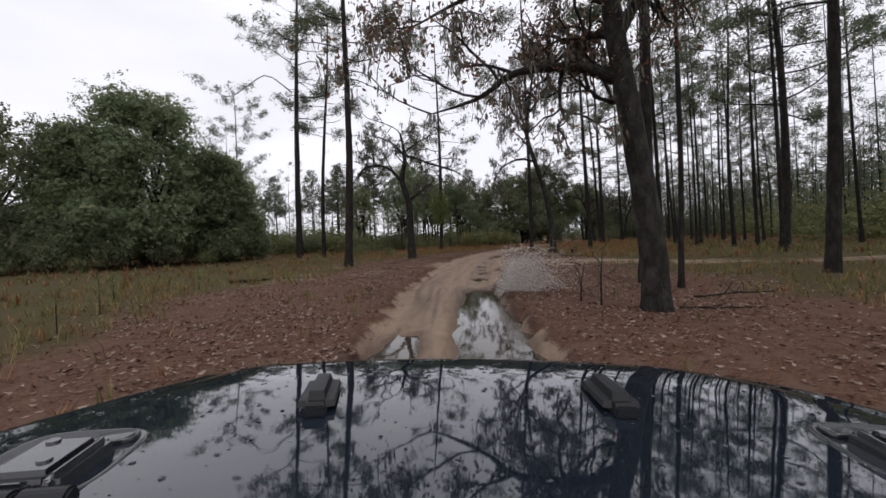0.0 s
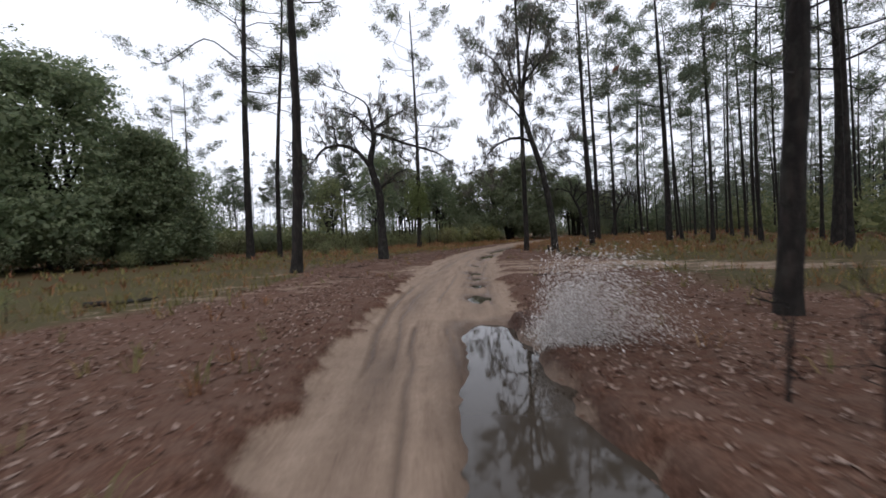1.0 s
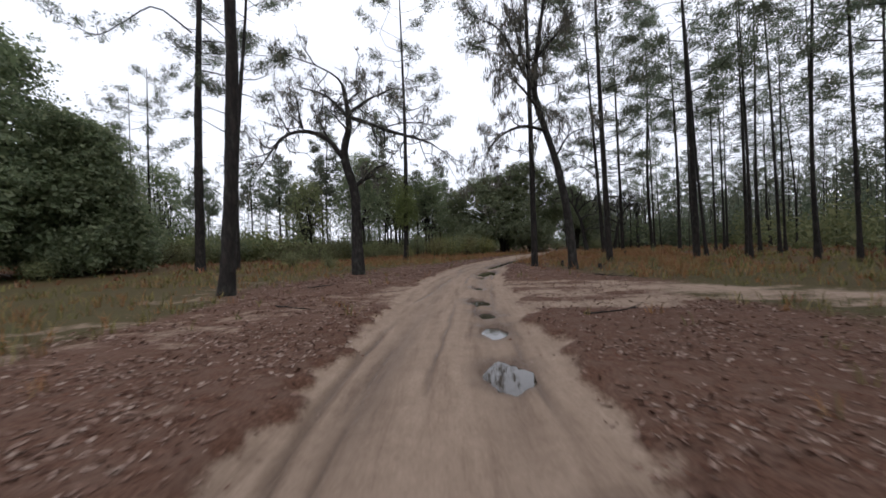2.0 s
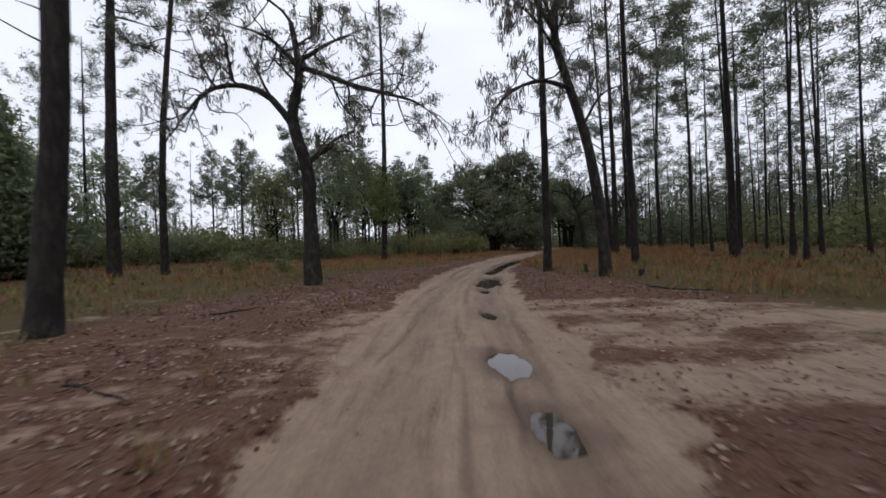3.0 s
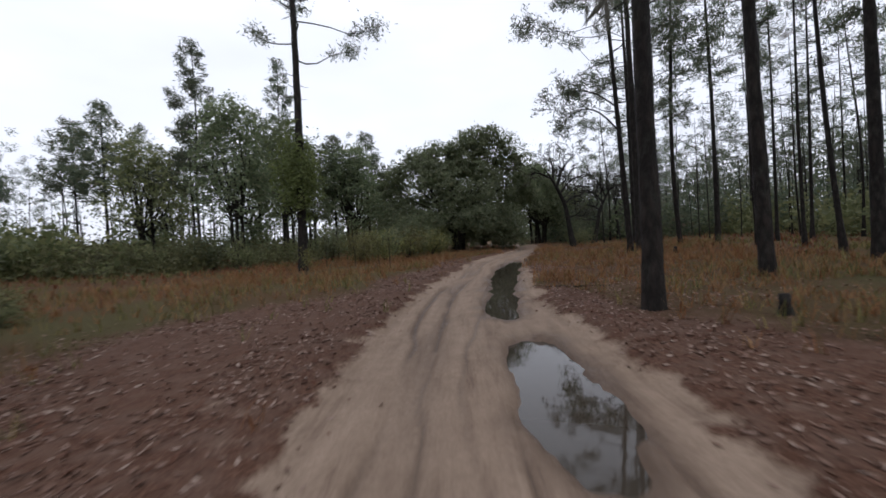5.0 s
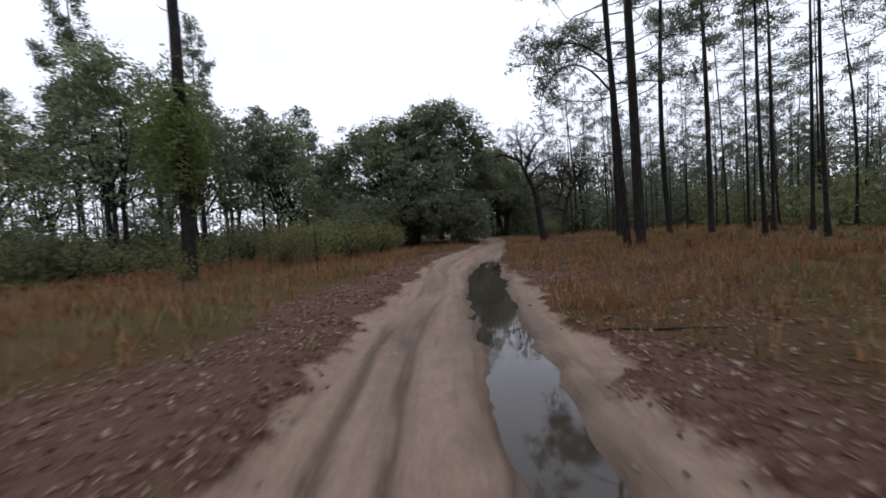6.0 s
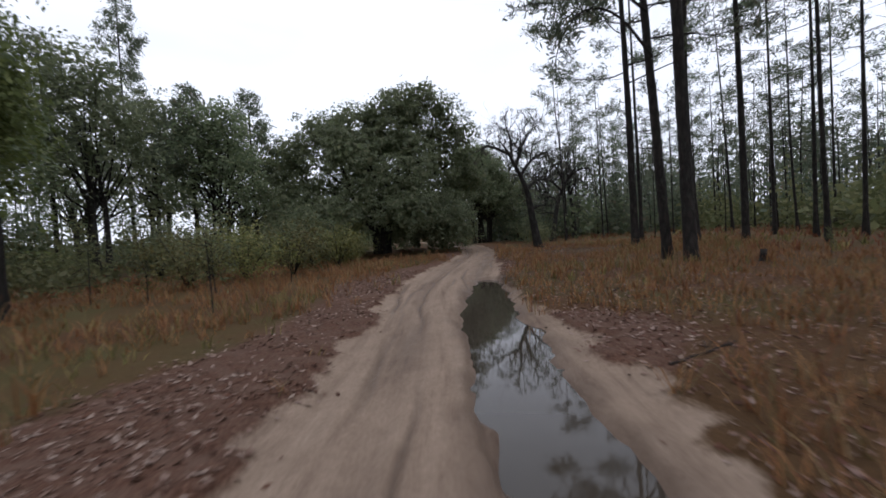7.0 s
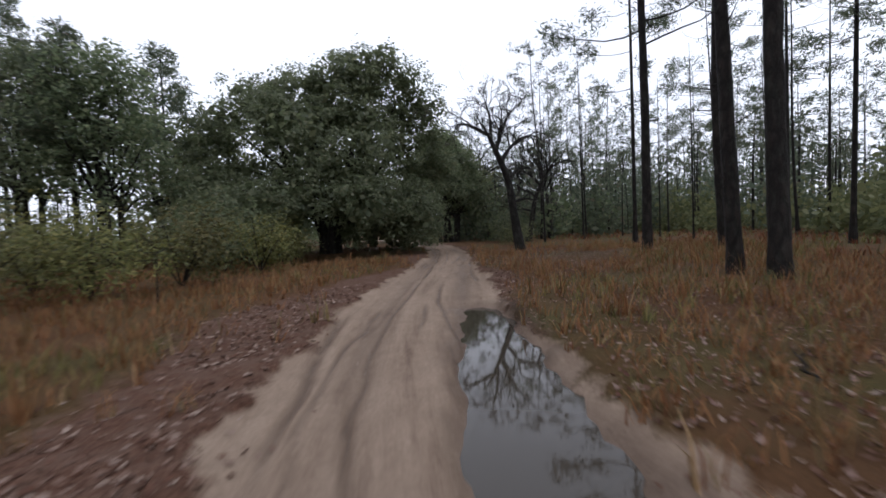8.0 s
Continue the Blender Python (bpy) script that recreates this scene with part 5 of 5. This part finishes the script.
# the car's own axes: x right, y ahead, z up, from the driver's eye level
CAR = pose(0, 0, 1.64, 88.46, 2.17, 0) @ pose(0, 0, 0, -90, 0, 0)
HOOD_Y = np.array([0.30, 0.60, 0.95, 1.12, 1.25, 1.40, 1.50])
HOOD_MID = np.array([0.06, 0.06, 0.075, 0.09, 0.08, 0.03, 0.012])
HOOD_HALF = np.array([1.20, 1.16, 1.06, 0.99, 0.92, 0.83, 0.76])


def hood_top(s, y):
    """Height of the hood at s from -1 to 1 across."""
    z = -0.350 - 0.016 * (y - 0.6) - 0.018 * s ** 2
    z = z - 0.012 * step(0.80, 0.845, np.abs(s))
    z = z - 0.085 * step(0.90, 1.0, np.abs(s)) ** 1.5
    return z


def hood_point(s, v):
    """v from 0 at the windscreen to 1 at the nose."""
    nose = 1.55 - 0.10 * s ** 2 - 0.05 * s ** 8
    y = 0.30 + (nose - 0.30) * v
    x = np.interp(y, HOOD_Y, HOOD_MID) + np.interp(y, HOOD_Y, HOOD_HALF) * s
    return x, y, hood_top(s, y) + 0.004 - 0.022 * np.clip((v - 0.70) / 0.30, 0, 1) ** 2 - 0.065 * step(0.90, 1.0, v) ** 1.8


def box_part(name, size, at, mat, parent, edge=0.01, taper=1.0, turn=0.0, tilt=0.0, label=""):
    bm = bmesh.new()
    bmesh.ops.create_cube(bm, size=1.0)
    for v in bm.verts:
        k = taper if v.co.z > 0 else 1.0
        v.co = Vector((v.co.x * size[0] * k, v.co.y * size[1] * k, v.co.z * size[2]))
    bmesh.ops.bevel(bm, geom=bm.edges[:], offset=edge, segments=2, affect="EDGES")
    bm.transform(pose(*at, tilt, 0, turn))
    return bm_part(name, bm, mat, parent, label)


def rounded_plate(name, a, b, thick, at, turn, mat, parent, label=""):
    """A plate with rounded corners, a sunk face and a raised rim."""
    n = 40
    t = np.linspace(0, 2 * np.pi, n, endpoint=False)
    c, sn = np.cos(t), np.sin(t)
    ring = np.stack([a * np.sign(c) * np.abs(c) ** 0.5, b * np.sign(sn) * np.abs(sn) ** 0.5], 1)
    geo = Geo()
    rows = [(1.04, -0.4), (1.03, 0.6), (0.99, 1.0), (0.93, 1.0), (0.88, 0.45), (0.5, 0.45), (0.02, 0.45)]
    v = np.concatenate([np.column_stack([ring * k, np.full(n, thick * h)]) for k, h in rows])
    co, si = math.cos(radians(turn)), math.sin(radians(turn))
    v = v @ np.array([[co, si, 0], [-si, co, 0], [0, 0, 1]]) + np.array(at)
    r, q = np.meshgrid(np.arange(len(rows) - 1), np.arange(n), indexing="ij")
    geo.add(v, np.stack([r * n + q, r * n + (q + 1) % n, (r + 1) * n + (q + 1) % n, (r + 1) * n + q], -1).reshape(-1, 4))
    return part(name, geo, mat, parent, label, True)


def build_car():
    car = new("car")
    car.matrix_basis = CAR
    s = np.concatenate([np.linspace(-1, -0.86, 10), np.linspace(-0.84, -0.6, 5), np.linspace(-0.585, -0.515, 6), np.linspace(-0.45, 0.45, 13), np.linspace(0.515, 0.585, 6), np.linspace(0.6, 0.84, 5), np.linspace(0.86, 1, 10)])
    v = np.concatenate([np.linspace(0, 0.9, 22), np.linspace(0.92, 1.0, 10)])
    S, V = np.meshgrid(s, v)
    X, Y, Z = hood_point(S, V)
    k = len(s)
    geo = Geo()
    i = np.arange(len(v) - 1)[:, None] * k + np.arange(k - 1)[None]
    geo.add(np.stack([X, Y, Z], -1).reshape(-1, 3), np.stack([i, i + 1, i + k + 1, i + k], -1).reshape(-1, 4))
    rim = np.concatenate([np.stack([X[:, 0], Y[:, 0], Z[:, 0]], 1), np.stack([X[-1], Y[-1], Z[-1]], 1)[1:], np.stack([X[::-1, -1], Y[::-1, -1], Z[::-1, -1]], 1)[1:]])
    low = rim - np.array([0, 0, 0.05])
    j = np.arange(len(rim) - 1)
    geo.add(np.concatenate([rim, low]), np.stack([j, j + 1, j + 1 + len(rim), j + len(rim)], -1))
    hood = part("hood", geo, PAINT, car, "glossy black wet hood reflecting trees and sky", True)
    g = np.random.default_rng(5)
    drops = Geo()
    ang = np.arange(6) * np.pi / 3
    for _ in range(900):
        ss, vv, r = g.uniform(-0.88, 0.88), g.uniform(0.12, 0.92), 0.0016 + 0.0055 * g.random() ** 4
        x, y, z = hood_point(np.array(ss), np.array(vv))
        e = g.uniform(0.8, 1.5)
        ring = np.stack([np.cos(ang) * r * e, np.sin(ang) * r, np.zeros(6)], 1)
        pts = np.concatenate([ring, ring * 0.65 + (0, 0, r * 0.35), [(0, 0, r * 0.5)]]) + (float(x), float(y), float(z))
        q = np.arange(6)
        drops.add(pts, np.concatenate([np.stack([q, (q + 1) % 6, 6 + (q + 1) % 6], 1), np.stack([q, 6 + (q + 1) % 6, 6 + q], 1), np.stack([6 + q, 6 + (q + 1) % 6, np.full(6, 12)], 1)]))
    tagged(part("rain_drop", drops, DROPS, hood, "clear drops of rain on the paint", True), kind="stuff")
    for x, y, turn in ((-0.288, 1.01, 9), (0.388, 1.005, -3)):
        z = float(hood_top(np.array(0.33), np.array(y)))
        rest = box_part("hood_bumper", (0.086, 0.235, 0.050), (x, y, z + 0.019), PLASTIC, car, 0.019, 0.80, turn, -2, "black moulded rubber rest block")
        box_part("end_cap", (0.05, 0.012, 0.024), (x + math.sin(radians(turn)) * 0.118, y - math.cos(radians(turn)) * 0.118, z + 0.018), PLASTIC, rest, 0.004, 0.9, turn)
    for side, x, y in ((-1, -0.64, 0.705), (1, 0.80, 0.735)):
        z = float(hood_top(np.array(0.75), np.array(y)))
        hinge = rounded_plate("hood_hinge", 0.105, 0.125, 0.012, (x, y, z), -10 * side, METAL, car, "wet black metal hinge plate with a raised rim")
        rounded_plate("cap", 0.036, 0.024, 0.006, (x + 0.035 * -side, y + 0.085, z + 0.010), -10 * side + 12, METAL, hinge)
        box_part("bracket", (0.105, 0.15, 0.026), (x + 0.005, y - 0.022, z + 0.020), METAL, hinge, 0.009, 0.86, -10 * side)
        box_part("strap", (0.026, 0.17, 0.040), (x + 0.068 * -side, y - 0.03, z + 0.018), METAL, hinge, 0.009, 0.8, -10 * side)
        box_part("ridge", (0.09, 0.020, 0.018), (x + 0.005, y - 0.098, z + 0.016), METAL, hinge, 0.006, 0.8, -10 * side)
        for k in (-1, 0, 1):
            bm = bmesh.new()
            bmesh.ops.create_cone(bm, cap_ends=True, segments=18, radius1=0.019, radius2=0.019, depth=0.066)
            bmesh.ops.bevel(bm, geom=[e for e in bm.edges if max(len(f.verts) for f in e.link_faces) > 4], offset=0.004, segments=2, affect="EDGES")
            bm.transform(pose(x, y, z + 0.010, 0, 0, -10 * side) @ pose(k * 0.070, -0.128, 0, 0, 90, 0))
            bm_part("barrel", bm, PLASTIC, hinge, "black hinge barrel")
        for dx, dy in ((-0.02, 0.02), (0.025, -0.045)):
            bm = bmesh.new()
            bmesh.ops.create_cone(bm, cap_ends=True, segments=14, radius1=0.012, radius2=0.010, depth=0.006)
            bm.transform(pose(x + dx, y + dy, z + 0.0335))
            bm_part("bolt", bm, METAL, hinge)
    box_part("cowl", (1.9, 0.20, 0.05), (0.10, 0.30, -0.42), PLASTIC, car, 0.012, 0.97, 0, 0, "black plastic cowl panel")
    for side in (-1, 1):
        box_part("fender", (0.30, 1.10, 0.09), (0.06 + side * 0.95, 0.98, -0.62), PLASTIC, car, 0.03, 0.92, side * 6, 0, "wide black fender")
        box_part("side_panel", (0.05, 1.18, 0.40), (0.055 + side * 0.80, 0.92, -0.66), PAINT, car, 0.015, 1.0, side * 6)
    box_part("grille", (1.36, 0.06, 0.46), (0.02, 1.44, -0.66), PAINT, car, 0.02, 1.0)
    box_part("front_bumper", (1.7, 0.22, 0.20), (0.02, 1.62, -1.02), PLASTIC, car, 0.03, 0.95)
    for side in (-1, 1):
        wheel = new("wheel")
        wheel.parent = car
        x, y, z = 0.06 + side * 0.84, 1.0, -1.375 + side * 0.03
        for name, rad, wid, mat in (("tyre", 0.40, 0.26, RUBBER), ("rim", 0.22, 0.275, PLASTIC)):
            bm = bmesh.new()
            bmesh.ops.create_cone(bm, cap_ends=True, segments=36, radius1=rad, radius2=rad, depth=wid)
            bmesh.ops.bevel(bm, geom=[e for e in bm.edges if len(e.link_faces) == 2 and max(len(f.verts) for f in e.link_faces) > 4], offset=0.04, segments=3, affect="EDGES")
            bm.transform(pose(x, y, z, 0, 90, 0))
            bm_part(name, bm, mat, wheel)
    tagged(car, "front end of a wet black off-road car on the track", "car")


build_car()


# ---- muddy water thrown up beside the first long puddle ----
def spray_material():
    m, n, l, b = material("muddy_spray", 0.22, 0.5)
    g = n.new("ShaderNodeNewGeometry")
    l.new(ramp(n, l, g.outputs["Random Per Island"], [(0.0, (0.40, 0.35, 0.31)), (0.6, (0.62, 0.57, 0.53)), (1.0, (0.82, 0.79, 0.76))]), b.inputs["Base Color"])
    return m


def water_splash(seed, fingers, drops):
    """Drops along many thin jets, each on its own arc from the wheel rut."""
    g = np.random.default_rng(seed)
    y0 = 11.9 + 0.9 * g.random(fingers)
    start = np.stack([1.60 + g.normal(size=fingers) * 0.12, y0, np.full(fingers, WATER_Z + 0.02)], 1)
    strong = 0.72 + 0.28 * g.random(fingers)
    speed = np.stack([g.uniform(0.7, 2.5, fingers), g.normal(size=fingers) * 0.3, g.uniform(2.2, 5.7, fingers) * strong], 1)
    pick = g.integers(0, fingers, drops)
    flight = speed[pick, 2] / 9.81 * 2
    t = flight * g.uniform(0.22, 0.99, drops)
    v = speed[pick] + g.normal(size=(drops, 3)) * np.array([0.30, 0.25, 0.25])
    p = start[pick] + v * t[:, None] - np.array([0, 0, 4.9]) * (t ** 2)[:, None]
    now = unit(v - np.array([0, 0, 9.81]) * t[:, None])
    p, now = p[p[:, 2] > WATER_Z + 0.03], now[p[:, 2] > WATER_Z + 0.03]
    n = len(p)
    r = (0.0030 + 0.0105 * g.random(n) ** 5)[:, None]
    a = unit(np.cross(now, g.normal(size=(n, 3))))
    b = np.cross(now, a)
    ln = r * g.uniform(1.0, 3.2, (n, 1))
    verts = np.stack([p - now * ln, p + a * r, p + b * r, p - a * r, p - b * r, p + now * ln], 1).reshape(-1, 3)
    i = (np.arange(n) * 6)[:, None]
    geo = Geo()
    for q in range(4):
        k = 1 + (q + 1) % 4
        geo.f[3] += [(i + np.array([[0, k, 1 + q]])).astype(np.int32), (i + np.array([[5, 1 + q, k]])).astype(np.int32)]
    geo.v.append(verts.astype(np.float32))
    geo.n += len(verts)
    tagged(part("water_splash", geo, spray_material(), smooth=True), "pale muddy water splashing up from the puddle in the rut", "splash", kind="stuff")


water_splash(90, 260, 34000)
